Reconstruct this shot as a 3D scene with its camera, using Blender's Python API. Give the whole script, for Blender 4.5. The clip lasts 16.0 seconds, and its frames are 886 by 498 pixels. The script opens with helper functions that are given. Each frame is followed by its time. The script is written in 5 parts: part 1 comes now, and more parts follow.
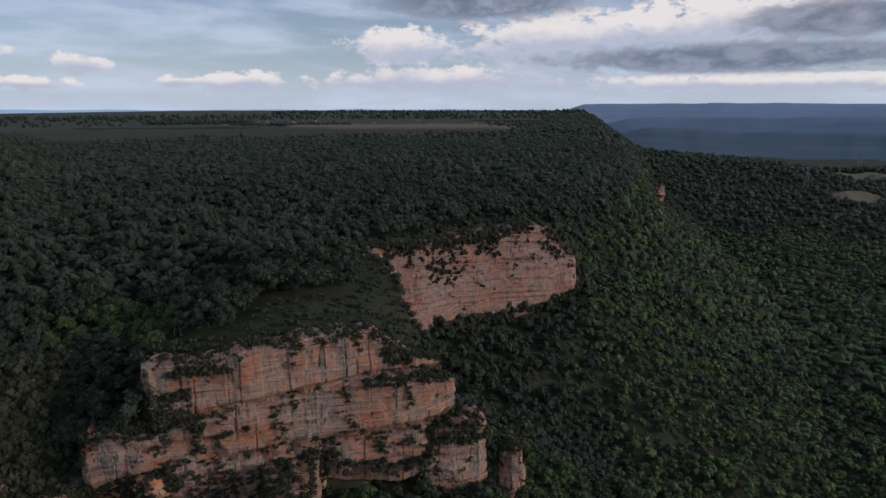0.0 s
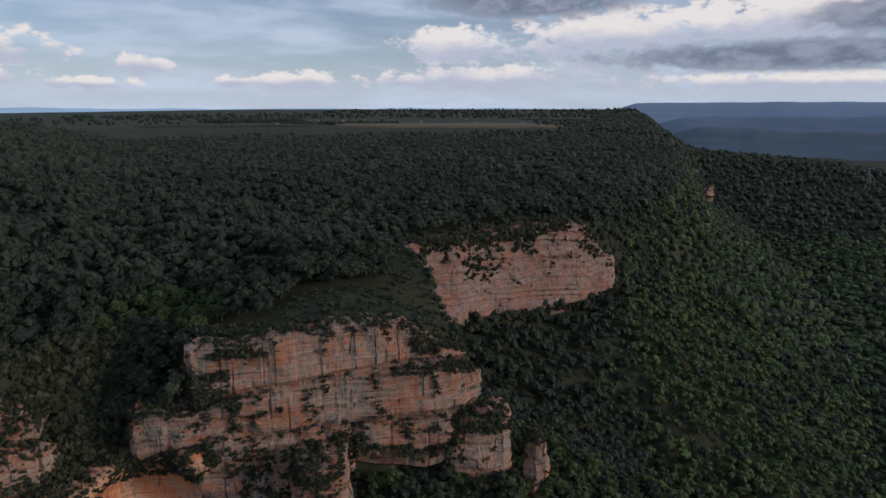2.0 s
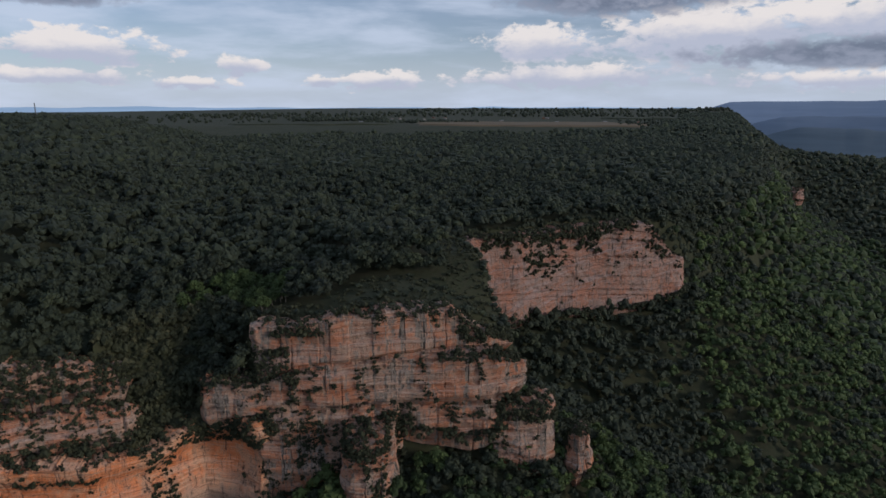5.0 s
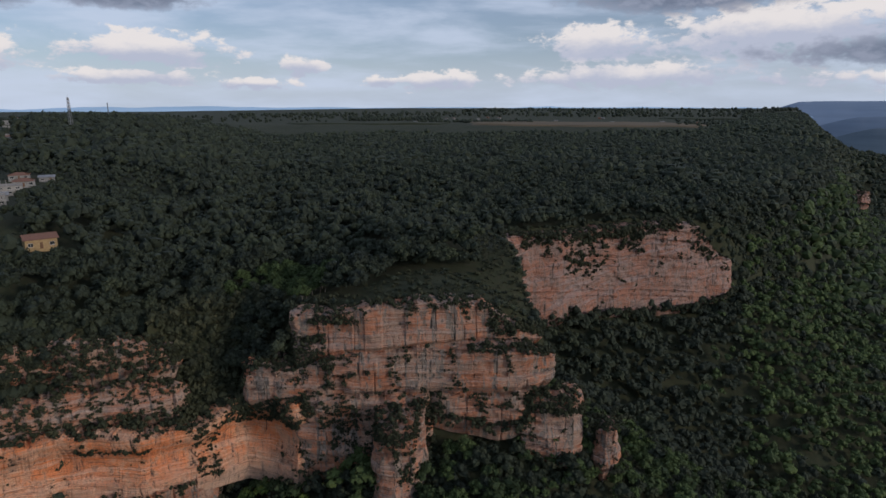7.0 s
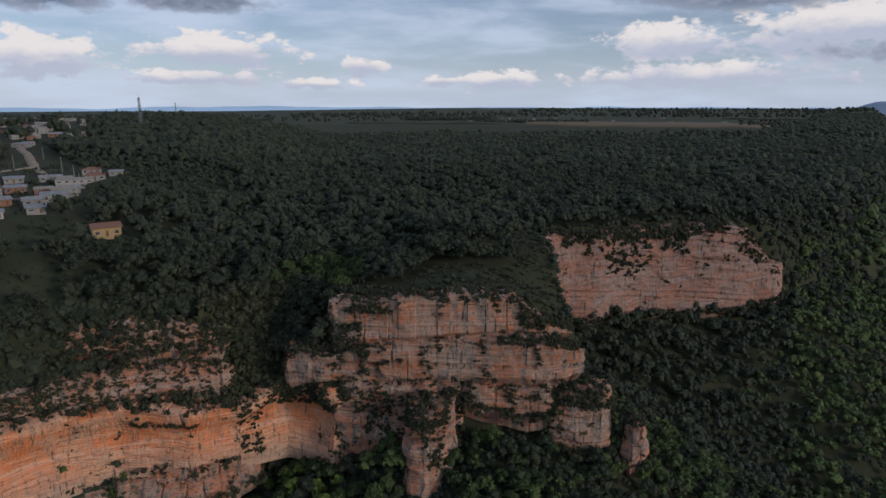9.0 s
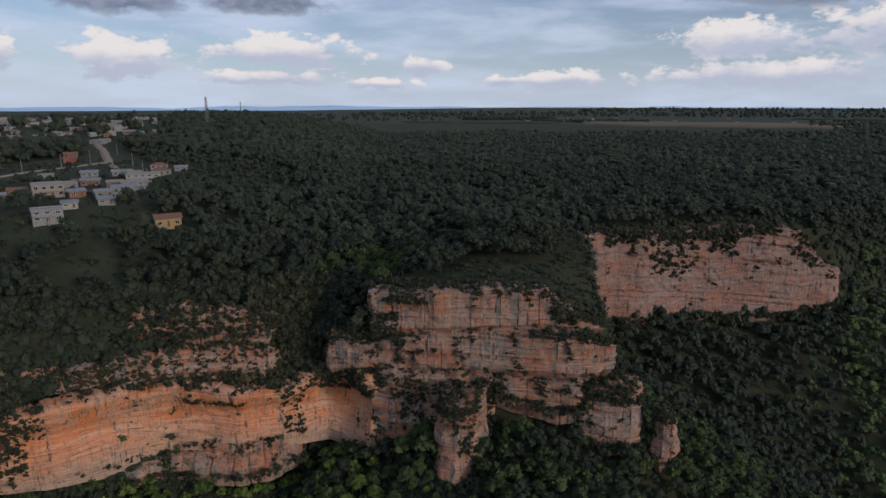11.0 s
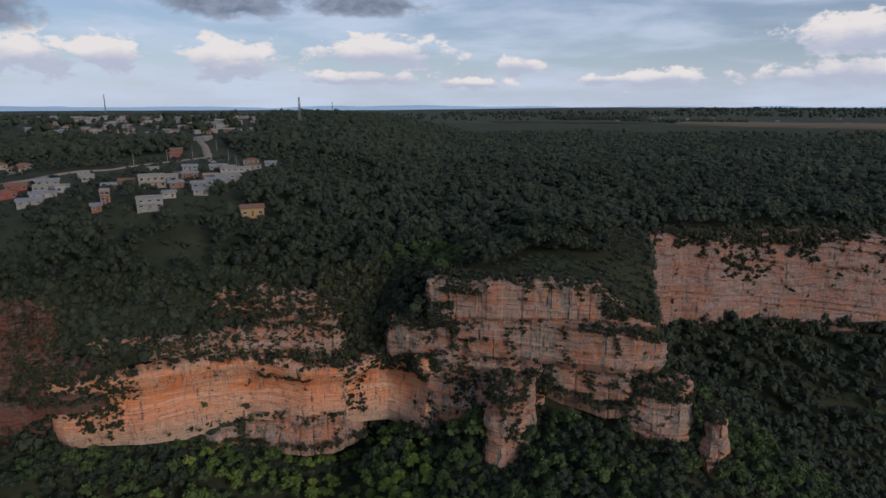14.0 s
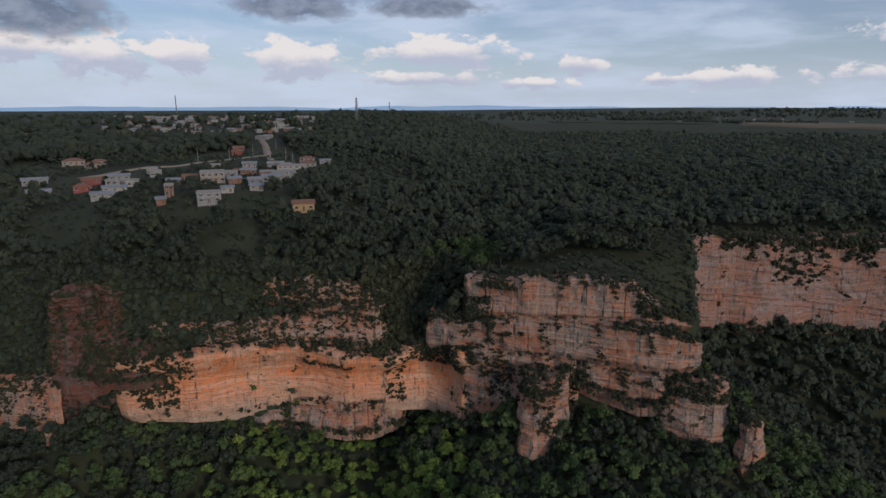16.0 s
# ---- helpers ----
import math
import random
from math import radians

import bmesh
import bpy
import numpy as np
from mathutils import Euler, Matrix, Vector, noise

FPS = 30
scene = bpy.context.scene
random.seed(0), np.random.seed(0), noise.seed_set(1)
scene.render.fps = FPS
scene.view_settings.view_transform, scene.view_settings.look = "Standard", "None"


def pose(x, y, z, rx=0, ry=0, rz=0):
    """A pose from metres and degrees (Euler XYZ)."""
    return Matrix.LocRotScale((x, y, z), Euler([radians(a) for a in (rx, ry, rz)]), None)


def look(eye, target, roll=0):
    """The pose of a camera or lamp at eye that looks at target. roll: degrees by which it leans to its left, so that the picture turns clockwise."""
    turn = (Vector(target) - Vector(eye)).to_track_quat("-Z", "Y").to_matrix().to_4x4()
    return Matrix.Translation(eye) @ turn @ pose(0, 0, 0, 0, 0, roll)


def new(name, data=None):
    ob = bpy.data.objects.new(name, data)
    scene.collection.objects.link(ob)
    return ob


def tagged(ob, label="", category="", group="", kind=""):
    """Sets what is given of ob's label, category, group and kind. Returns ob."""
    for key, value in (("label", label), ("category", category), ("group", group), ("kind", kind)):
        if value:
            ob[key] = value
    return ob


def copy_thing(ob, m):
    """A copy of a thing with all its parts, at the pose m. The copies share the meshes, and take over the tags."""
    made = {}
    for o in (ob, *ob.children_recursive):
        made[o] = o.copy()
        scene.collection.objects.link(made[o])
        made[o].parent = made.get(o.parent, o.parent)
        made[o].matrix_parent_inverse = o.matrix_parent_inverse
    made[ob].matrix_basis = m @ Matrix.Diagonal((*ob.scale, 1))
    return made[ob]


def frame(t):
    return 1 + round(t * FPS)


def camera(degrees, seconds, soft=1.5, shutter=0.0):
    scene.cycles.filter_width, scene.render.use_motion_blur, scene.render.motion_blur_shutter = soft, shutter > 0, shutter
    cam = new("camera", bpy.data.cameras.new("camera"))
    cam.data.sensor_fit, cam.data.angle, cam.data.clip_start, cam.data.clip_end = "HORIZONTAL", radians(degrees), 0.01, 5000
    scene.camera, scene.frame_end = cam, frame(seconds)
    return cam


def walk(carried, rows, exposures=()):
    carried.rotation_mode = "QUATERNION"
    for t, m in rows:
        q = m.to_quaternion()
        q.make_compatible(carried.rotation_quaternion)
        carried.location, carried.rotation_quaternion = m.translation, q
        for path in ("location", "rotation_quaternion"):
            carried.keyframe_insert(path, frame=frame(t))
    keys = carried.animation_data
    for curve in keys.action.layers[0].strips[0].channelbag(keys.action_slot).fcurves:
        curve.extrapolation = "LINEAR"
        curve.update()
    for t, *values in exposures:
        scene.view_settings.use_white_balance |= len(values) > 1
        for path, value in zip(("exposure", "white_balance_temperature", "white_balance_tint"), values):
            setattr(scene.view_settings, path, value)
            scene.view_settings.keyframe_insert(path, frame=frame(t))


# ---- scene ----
cam = camera(69.69, 16.0)
PATH = [
    (0.0, (0.00, 0.00, 49.50), (-8.271, 97.247, 27.714), -0.02),
    (0.5, (1.54, -1.45, 49.44), (-8.394, 95.630, 27.628), -0.02),
    (1.0, (3.10, -2.78, 49.39), (-8.647, 94.092, 27.540), -0.01),
    (1.5, (4.70, -4.01, 49.34), (-8.973, 92.601, 27.453), -0.01),
    (2.0, (6.34, -5.17, 49.30), (-9.325, 91.133, 27.367), -0.01),
    (2.5, (8.03, -6.27, 49.25), (-9.667, 89.669, 27.282), -0.01),
    (3.0, (9.78, -7.33, 49.20), (-9.973, 88.194, 27.200), -0.01),
    (3.5, (11.59, -8.38, 49.15), (-10.223, 86.697, 27.118), -0.01),
    (4.0, (13.47, -9.40, 49.09), (-10.405, 85.172, 27.037), -0.01),
    (4.5, (15.41, -10.42, 49.02), (-10.510, 83.612, 26.956), -0.02),
    (5.0, (17.41, -11.43, 48.95), (-10.537, 82.016, 26.875), -0.02),
    (5.5, (19.49, -12.43, 48.87), (-10.485, 80.381, 26.793), -0.02),
    (6.0, (21.62, -13.43, 48.78), (-10.358, 78.710, 26.709), -0.01),
    (6.5, (23.82, -14.42, 48.70), (-10.160, 77.004, 26.624), -0.01),
    (7.0, (26.08, -15.39, 48.62), (-9.897, 75.266, 26.539), -0.01),
    (7.5, (28.39, -16.34, 48.53), (-9.575, 73.500, 26.454), -0.00),
    (8.0, (30.75, -17.26, 48.45), (-9.201, 71.710, 26.369), 0.00),
    (8.5, (33.15, -18.15, 48.37), (-8.781, 69.901, 26.286), 0.01),
    (9.0, (35.60, -19.00, 48.30), (-8.319, 68.081, 26.207), 0.01),
    (9.5, (38.08, -19.80, 48.24), (-7.821, 66.254, 26.132), 0.02),
    (10.0, (40.58, -20.54, 48.18), (-7.289, 64.428, 26.064), 0.02),
    (10.5, (43.11, -21.22, 48.14), (-6.726, 62.608, 26.004), 0.03),
    (11.0, (45.65, -21.83, 48.10), (-6.135, 60.802, 25.952), 0.03),
    (11.5, (48.20, -22.37, 48.07), (-5.514, 59.014, 25.911), 0.03),
    (12.0, (50.76, -22.84, 48.06), (-4.866, 57.249, 25.880), 0.03),
    (12.5, (53.32, -23.23, 48.05), (-4.189, 55.511, 25.859), 0.03),
    (13.0, (55.87, -23.56, 48.04), (-3.483, 53.801, 25.848), 0.02),
    (13.5, (58.41, -23.83, 48.04), (-2.747, 52.118, 25.844), 0.01),
    (14.0, (60.93, -24.04, 48.04), (-1.983, 50.456, 25.845), 0.01),
    (14.5, (63.44, -24.20, 48.03), (-1.190, 48.807, 25.844), -0.00),
    (15.0, (65.93, -24.34, 48.01), (-0.371, 47.156, 25.836), -0.01),
    (15.5, (68.40, -24.48, 47.98), (0.471, 45.482, 25.812), -0.01),
    (16.0, (70.84, -24.63, 47.92), (1.331, 43.757, 25.761), 0.00),
]
walk(cam, [(t, look(eye, target, roll)) for t, eye, target, roll in PATH], exposures=[(0.0, -0.05, 6000, 13), (16.0, -0.05, 6000, 13)])

# ---- world and light ----
AZ_SUN, EL_SUN = 97.0, 14.0
world = bpy.data.worlds.new("sky")
scene.world = world
world.use_nodes = True
wt = world.node_tree
wt.nodes.clear()


class Nodes:
    """A small helper that adds nodes and joins them."""

    def __init__(self, tree):
        self.t = tree

    def add(self, kind, **props):
        n = self.t.nodes.new(kind)
        for k, v in props.items():
            if k == "op":
                n.operation = v
            elif k == "blend":
                n.blend_type = v
            elif k == "dtype":
                n.data_type = v
        return n

    def put(self, socket, value):
        if isinstance(value, bpy.types.NodeSocket):
            self.t.links.new(value, socket)
        elif value is not None:
            socket.default_value = value

    def math(self, op, a, b=None, c=None, clamp=False):
        n = self.add("ShaderNodeMath", op=op)
        n.use_clamp = clamp
        for s, v in zip(n.inputs, (a, b, c)):
            self.put(s, v)
        return n.outputs[0]

    def ramp(self, x, lo, hi, a=0.0, b=1.0, smooth=True):
        n = self.add("ShaderNodeMapRange")
        n.interpolation_type = "SMOOTHSTEP" if smooth else "LINEAR"
        for s, v in zip(n.inputs, (x, lo, hi, a, b)):
            self.put(s, v)
        return n.outputs[0]

    def mix(self, f, a, b, blend="MIX"):
        n = self.add("ShaderNodeMix", dtype="RGBA", blend=blend)
        n.clamp_factor = True
        self.put(n.inputs[0], f)
        self.put(n.inputs[6], a)
        self.put(n.inputs[7], b)
        return n.outputs[2]

    def noise(self, vec, scale, detail=4.0, rough=0.55, dist=0.0):
        n = self.add("ShaderNodeTexNoise")
        self.put(n.inputs["Vector"], vec)
        for k, v in (("Scale", scale), ("Detail", detail), ("Roughness", rough), ("Distortion", dist)):
            n.inputs[k].default_value = v
        return n.outputs[0]

    def xyz(self, x, y, z):
        n = self.add("ShaderNodeCombineXYZ")
        for s, v in zip(n.inputs, (x, y, z)):
            self.put(s, v)
        return n.outputs[0]

    def split(self, v):
        n = self.add("ShaderNodeSeparateXYZ")
        self.put(n.inputs[0], v)
        return n.outputs

    def stretch(self, vec, sx, sy, sz):
        n = self.add("ShaderNodeMapping")
        self.put(n.inputs[0], vec)
        n.inputs["Scale"].default_value = (sx, sy, sz)
        return n.outputs[0]


def rgb(r, g, b):
    return (r, g, b, 1.0)


def make_sky():
    k = Nodes(wt)
    sky = k.add("ShaderNodeTexSky")
    sky.sky_type = "NISHITA"
    sky.sun_disc = False
    sky.sun_elevation, sky.sun_rotation = radians(EL_SUN), radians(AZ_SUN)
    sky.altitude, sky.air_density, sky.dust_density, sky.ozone_density = 800.0, 1.0, 1.2, 1.5
    way = k.add("ShaderNodeTexCoord").outputs["Generated"]
    x, y, z = k.split(way)
    az = k.math("MULTIPLY", k.math("ARCTAN2", x, y), 57.29578)
    el = k.math("MULTIPLY", k.math("ARCSINE", z), 57.29578)
    # angular coordinates with finer detail towards the horizon
    fl = k.xyz(k.math("MULTIPLY", az, 0.12), k.math("MULTIPLY", el, 0.22), 0.0)
    puff = k.noise(fl, 3.6, 8.0, 0.60, 0.12)
    broad = k.noise(k.xyz(k.math("MULTIPLY", az, 0.045), k.math("MULTIPLY", el, 0.22), 3.7), 2.0, 5.0, 0.55, 0.2)
    # the cumulus heaps of that afternoon: azimuth, elevation, half width, half height
    heaps = [(-8.5, 5.0, 5.0, 2.0), (5.0, 5.6, 10.0, 3.0), (20.0, 6.6, 16.0, 3.0), (21.0, 1.9, 18.0, 0.9), (-33.7, 3.3, 2.2, 1.0),
             (-22.0, 2.1, 4.2, 1.0), (-27.0, 2.0, 1.6, 0.7), (-45.6, 4.3, 6.6, 1.6), (-58.0, 3.6, 4.6, 2.0), (-67.0, 3.8, 3.0, 1.7),
             (-72.5, 3.6, 4.2, 2.1), (-6.0, 2.4, 11.0, 1.2), (-47.0, 2.2, 7.0, 0.7), (-38.0, 1.7, 4.0, 0.6), (-79.0, 4.2, 4.0, 1.6)]
    dull = [(-1.5, 8.7, 11.0, 2.0), (19.0, 3.8, 18.0, 1.5), (26.0, 6.4, 9.0, 1.8), (-77.0, 6.6, 7.0, 2.2), (-58.0, 7.9, 6.5, 1.4), (-47.0, 8.0, 7.0, 1.0)]

    def field(items):
        out, low = None, None
        for a, e, w, h in items:
            u = k.math("DIVIDE", k.math("SUBTRACT", az, a), w)
            v = k.math("DIVIDE", k.math("SUBTRACT", el, e), h)
            d = k.math("SUBTRACT", 1.0, k.math("SQRT", k.math("ADD", k.math("MULTIPLY", u, u), k.math("MULTIPLY", v, v))))
            d = k.math("MAXIMUM", d, -1.0)
            lift = k.math("MULTIPLY", k.math("MAXIMUM", k.math("ADD", d, 0.4), 0.0), v)
            out = d if out is None else k.math("MAXIMUM", out, d)
            low = lift if low is None else k.math("ADD", low, lift)
        return out, low

    body, lift = field(heaps)
    shade, _ = field(dull)
    rough = k.math("MULTIPLY", k.math("SUBTRACT", puff, 0.5), 2.9)
    white = k.ramp(k.math("ADD", body, rough), 0.02, 0.42)
    grey = k.ramp(k.math("ADD", shade, k.math("MULTIPLY", rough, 0.5)), 0.0, 0.5)
    veil = k.ramp(broad, 0.36, 0.70)
    veil = k.math("ADD", k.math("MULTIPLY", veil, 0.55), 0.25)
    tops = k.ramp(k.math("ADD", lift, k.math("MULTIPLY", rough, 0.35)), -0.35, 0.35)
    g = SKY_GAIN
    lit = k.mix(tops, rgb(5.1 * g, 5.3 * g, 6.0 * g), rgb(8.6 * g, 7.9 * g, 7.2 * g))
    low_haze = k.ramp(el, -0.5, 6.0, 1.0, 0.0)
    base = k.mix(1.0, sky.outputs[0], rgb(SKY_MUL * 0.98, SKY_MUL * 1.0, SKY_MUL * 1.12), "MULTIPLY")
    base = k.mix(k.math("MULTIPLY", low_haze, 0.75), base, rgb(5.4 * g, 6.1 * g, 7.0 * g))
    col = k.mix(veil, base, rgb(6.2 * g, 6.8 * g, 7.7 * g))
    col = k.mix(white, col, lit)
    dark = k.mix(k.ramp(puff, 0.35, 0.65), rgb(1.45 * g, 1.7 * g, 2.25 * g), rgb(2.9 * g, 3.15 * g, 3.8 * g))
    col = k.mix(k.math("MULTIPLY", grey, 0.9), col, dark)
    bg = k.add("ShaderNodeBackground")
    k.put(bg.inputs[0], col)
    bg.inputs[1].default_value = 0.10
    k.put(k.add("ShaderNodeOutputWorld").inputs[0], bg.outputs[0])


SKY_GAIN, SKY_MUL = 0.98, 0.76
make_sky()
sun = new("sun", bpy.data.lights.new("sun", "SUN"))
sun.data.energy, sun.data.angle, sun.data.color = 1.65, radians(12), (1.0, 0.86, 0.70)
sun.matrix_world = look((300, -60, 200), (300 - math.sin(radians(AZ_SUN)), -60 - math.cos(radians(AZ_SUN)), 200 - math.tan(radians(EL_SUN))))


# ---- materials ----
def material(name, build):
    m = bpy.data.materials.new(name)
    m.use_nodes = True
    m.node_tree.nodes.clear()
    k = Nodes(m.node_tree)
    out = k.add("ShaderNodeOutputMaterial")
    p = k.add("ShaderNodeBsdfPrincipled")
    k.put(out.inputs[0], p.outputs[0])
    where = k.add("ShaderNodeNewGeometry").outputs["Position"]
    col, rough, bump, depth = build(k, where)
    k.put(p.inputs["Base Color"], col)
    k.put(p.inputs["Roughness"], rough)
    p.inputs["Specular IOR Level"].default_value = 0.25
    if bump is not None:
        b = k.add("ShaderNodeBump")
        b.inputs["Strength"].default_value = 0.7
        b.inputs["Distance"].default_value = depth
        k.put(b.inputs["Height"], bump)
        k.put(p.inputs["Normal"], b.outputs[0])
    return m


def leaf_look(dark, mid, light):
    def build(k, w):
        a = k.add("ShaderNodeAttribute")
        a.attribute_name = "tone"
        tone = a.outputs["Fac"]
        fine = k.noise(w, 1.6, 3.0, 0.6)
        own = k.add("ShaderNodeObjectInfo").outputs["Random"]
        tone = k.math("ADD", tone, k.math("MULTIPLY", k.math("SUBTRACT", own, 0.5), 0.25))
        f = k.math("ADD", tone, k.math("MULTIPLY", k.math("SUBTRACT", fine, 0.5), 0.7))
        col = k.mix(k.ramp(f, 0.0, 0.55), dark, mid)
        col = k.mix(k.ramp(f, 0.55, 1.05), col, light)
        return col, 0.75, k.noise(w, 3.0, 3.0, 0.7), 0.25
    return build


LEAF = material("foliage", leaf_look(rgb(0.022, 0.029, 0.020), rgb(0.031, 0.040, 0.024), rgb(0.050, 0.061, 0.031)))
# brightest copy of the foliage: direct sun on the crowns put into the colour
LEAF_SUNLIT = material("fresh_foliage", leaf_look(rgb(0.050, 0.080, 0.020), rgb(0.108, 0.152, 0.032), rgb(0.215, 0.250, 0.055)))

# half-bright copy of the foliage, with weaker sun painted into the green
LEAF_HALF_LIT = material("slope_foliage", leaf_look(rgb(0.030, 0.046, 0.019), rgb(0.054, 0.080, 0.026), rgb(0.092, 0.125, 0.038)))
SCRUB = material("olive_scrub", leaf_look(rgb(0.022, 0.026, 0.014), rgb(0.038, 0.043, 0.022), rgb(0.070, 0.070, 0.036)))


def bark_look(k, w):
    return k.mix(k.noise(w, 3.0), rgb(0.07, 0.06, 0.05), rgb(0.20, 0.18, 0.155)), 0.9, None, 0


BARK = material("bark", bark_look)


def soil_look(k, w):
    n = k.noise(w, 0.02, 5.0, 0.6)
    f = k.noise(w, 0.5, 5.0, 0.65)
    col = k.mix(k.ramp(n, 0.35, 0.65), rgb(0.022, 0.028, 0.014), rgb(0.038, 0.042, 0.020))
    col = k.mix(k.ramp(f, 0.45, 0.75), col, rgb(0.045, 0.040, 0.024))
    return col, 0.95, f, 0.4


SOIL = material("forest_floor", soil_look)


def grass_look(k, w):
    n = k.noise(w, 0.06, 5.0, 0.6)
    f = k.noise(w, 0.9, 5.0, 0.7)
    col = k.mix(k.ramp(n, 0.35, 0.65), rgb(0.026, 0.033, 0.016), rgb(0.040, 0.044, 0.023))
    col = k.mix(k.ramp(f, 0.5, 0.8), col, rgb(0.060, 0.054, 0.032))
    return col, 0.95, f, 0.3


GRASS = material("grass", grass_look)


def field_look(k, w):
    f = k.noise(k.stretch(w, 0.02, 0.2, 1), 1.0, 4.0, 0.6)
    return k.mix(f, rgb(0.105, 0.080, 0.050), rgb(0.165, 0.125, 0.080)), 0.95, None, 0


FIELD = material("ploughed_field", field_look)


def rock_look(orange, pale, grey, wet, pale_low, pale_high, grey_amount, layer=1.0, dip=0.0):
    def build(k, w):
        x, y, z = k.split(w)
        lean = k.math("ADD", z, k.math("MULTIPLY", k.math("ADD", x, y), dip))
        wav = k.math("ADD", lean, k.math("MULTIPLY", k.noise(w, 0.045, 3.0), 4.5))

        def beds(flat, tall, detail, rough):
            return k.noise(k.xyz(k.math("MULTIPLY", x, flat), k.math("MULTIPLY", y, flat), k.math("MULTIPLY", wav, tall * layer)), 1.0, detail, rough)

        def runs(wide, tall, shift):
            return k.noise(k.xyz(k.math("ADD", k.math("MULTIPLY", x, wide), shift), k.math("MULTIPLY", y, wide), k.math("MULTIPLY", z, tall)), 1.0, 6.0, 0.65, 0.5)

        thick, thin, hair = beds(0.03, 0.55, 4.0, 0.6), beds(0.07, 2.0, 4.0, 0.65), beds(0.16, 5.5, 3.0, 0.6)
        streak, drip = runs(0.42, 0.045, 0.0), runs(1.3, 0.10, 9.0)
        blot = k.noise(w, 0.10, 5.0, 0.62, 0.4)
        spot = k.noise(w, 0.42, 6.0, 0.70, 0.3)
        fine = k.noise(w, 2.2, 6.0, 0.75)
        col = k.mix(k.ramp(k.math("ADD", k.math("MULTIPLY", blot, 0.6), k.math("MULTIPLY", spot, 0.4)), 0.43, 0.57), orange, pale)
        col = k.mix(k.ramp(drip, 0.52, 0.64, 0.0, 0.45), col, tuple(0.62 * q for q in orange[:3]) + (1.0,))
        lowf = k.math("ADD", z, k.math("MULTIPLY", k.math("SUBTRACT", blot, 0.5), 30.0))
        col = k.mix(k.ramp(lowf, pale_high, pale_low, 0.0, 0.8), col, rgb(0.58, 0.45, 0.35))
        col = k.mix(k.ramp(thick, 0.52, 0.62, 0.0, 0.5), col, (1.12 * pale[0], 1.35 * pale[1], 1.6 * pale[2], 1.0))
        col = k.mix(k.ramp(thin, 0.56, 0.66, 0.0, 0.6), col, rgb(0.20, 0.105, 0.075))
        col = k.mix(k.ramp(thin, 0.43, 0.34, 0.0, 0.45), col, (1.3 * pale[0], 1.6 * pale[1], 1.9 * pale[2], 1.0))
        col = k.mix(k.ramp(streak, 0.50, 0.60, 0.0, grey_amount), col, grey)
        col = k.mix(k.ramp(spot, 0.57, 0.68, 0.0, 0.45 + 0.4 * grey_amount), col, tuple(0.5 * q for q in grey[:3]) + (1.0,))
        col = k.mix(k.ramp(k.math("ADD", drip, k.math("MULTIPLY", streak, 0.8)), 0.98, 1.12, 0.0, 0.9), col, wet)
        col = k.mix(k.ramp(hair, 0.60, 0.67, 0.0, 0.75), col, rgb(0.085, 0.05, 0.04))
        col = k.mix(k.ramp(fine, 0.52, 0.72, 0.0, 0.55), col, rgb(0.10, 0.065, 0.05))
        h = k.math("ADD", k.math("MULTIPLY", k.math("SUBTRACT", 1.0, hair), 0.5), k.math("ADD", k.math("MULTIPLY", fine, -0.5), k.math("MULTIPLY", k.math("ADD", spot, drip), -0.6)))
        h = k.math("ADD", h, k.math("MULTIPLY", thin, -0.9))
        return col, 0.9, h, 1.3
    return build


ORANGE, PALE = rgb(0.46, 0.165, 0.080), rgb(0.40, 0.235, 0.160)
GREY, WET = rgb(0.235, 0.190, 0.155), rgb(0.055, 0.045, 0.040)
ROCK = material("orange_sandstone", rock_look(rgb(0.47, 0.198, 0.108), rgb(0.40, 0.262, 0.190), rgb(0.25, 0.215, 0.18), WET, -90.0, -80.0, 0.95))
ROCK_WALL = material("pale_banded_sandstone", rock_look(rgb(0.76, 0.260, 0.100), rgb(0.68, 0.365, 0.215), rgb(0.33, 0.26, 0.21), WET, -76.0, -60.0, 0.3, 1.2, 0.03))
ROCK_FAR = material("pink_sandstone", rock_look(rgb(0.39, 0.185, 0.122), rgb(0.32, 0.218, 0.175), rgb(0.23, 0.19, 0.17), WET, -90.0, -70.0, 0.5, 0.8, -0.10))
# red rock in a darker copy: shade on prow and corner put into the colour
ROCK_SHADED = material("dark_red_sandstone", rock_look(rgb(0.17, 0.064, 0.043), rgb(0.14, 0.078, 0.058), rgb(0.16, 0.13, 0.11), WET, -95.0, -85.0, 0.7))


# ---- the land ----
# lip of the plateau, from the near side to the far: x, y, height of the lip, foot of the cliff
LIP = [(-5200, -2400, -14, -80), (-900, -420, -16, -80), (-335, -56, -20, -75), (-224, 18, -22, -66), (-193, 46, -22, -66), (-172, 78, -24, -76),
       (-158, 100, -24, -80), (-142, 118, -23, -83), (-130, 140, -25, -84), (-110, 160, -19, -80), (-90, 152, -15, -75), (-65, 155, -14, -66),
       (-42, 168, -12.5, -61)]
LIP_BEYOND = [(-26, 178, -17, -60), (-17, 188, -25, -61), (-25, 201, -20, -62), (-36, 225, -7.5, -64), (-53, 251, -8, -66), (-70, 276, -16, -66),
       (-62, 303, -16, -64), (-44, 322, -17, -63), (-29, 342, -17, -64), (-11, 359, -16, -66), (20, 384, -18, -66), (46, 408, -22, -66), (86, 520, -20, -66),
       (148, 700, -18, -70), (172, 860, -15, -66), (222, 1128, -8, -58), (266, 1578, 4, -50), (346, 2375, 16, -44), (500, 3900, 24, -40)]
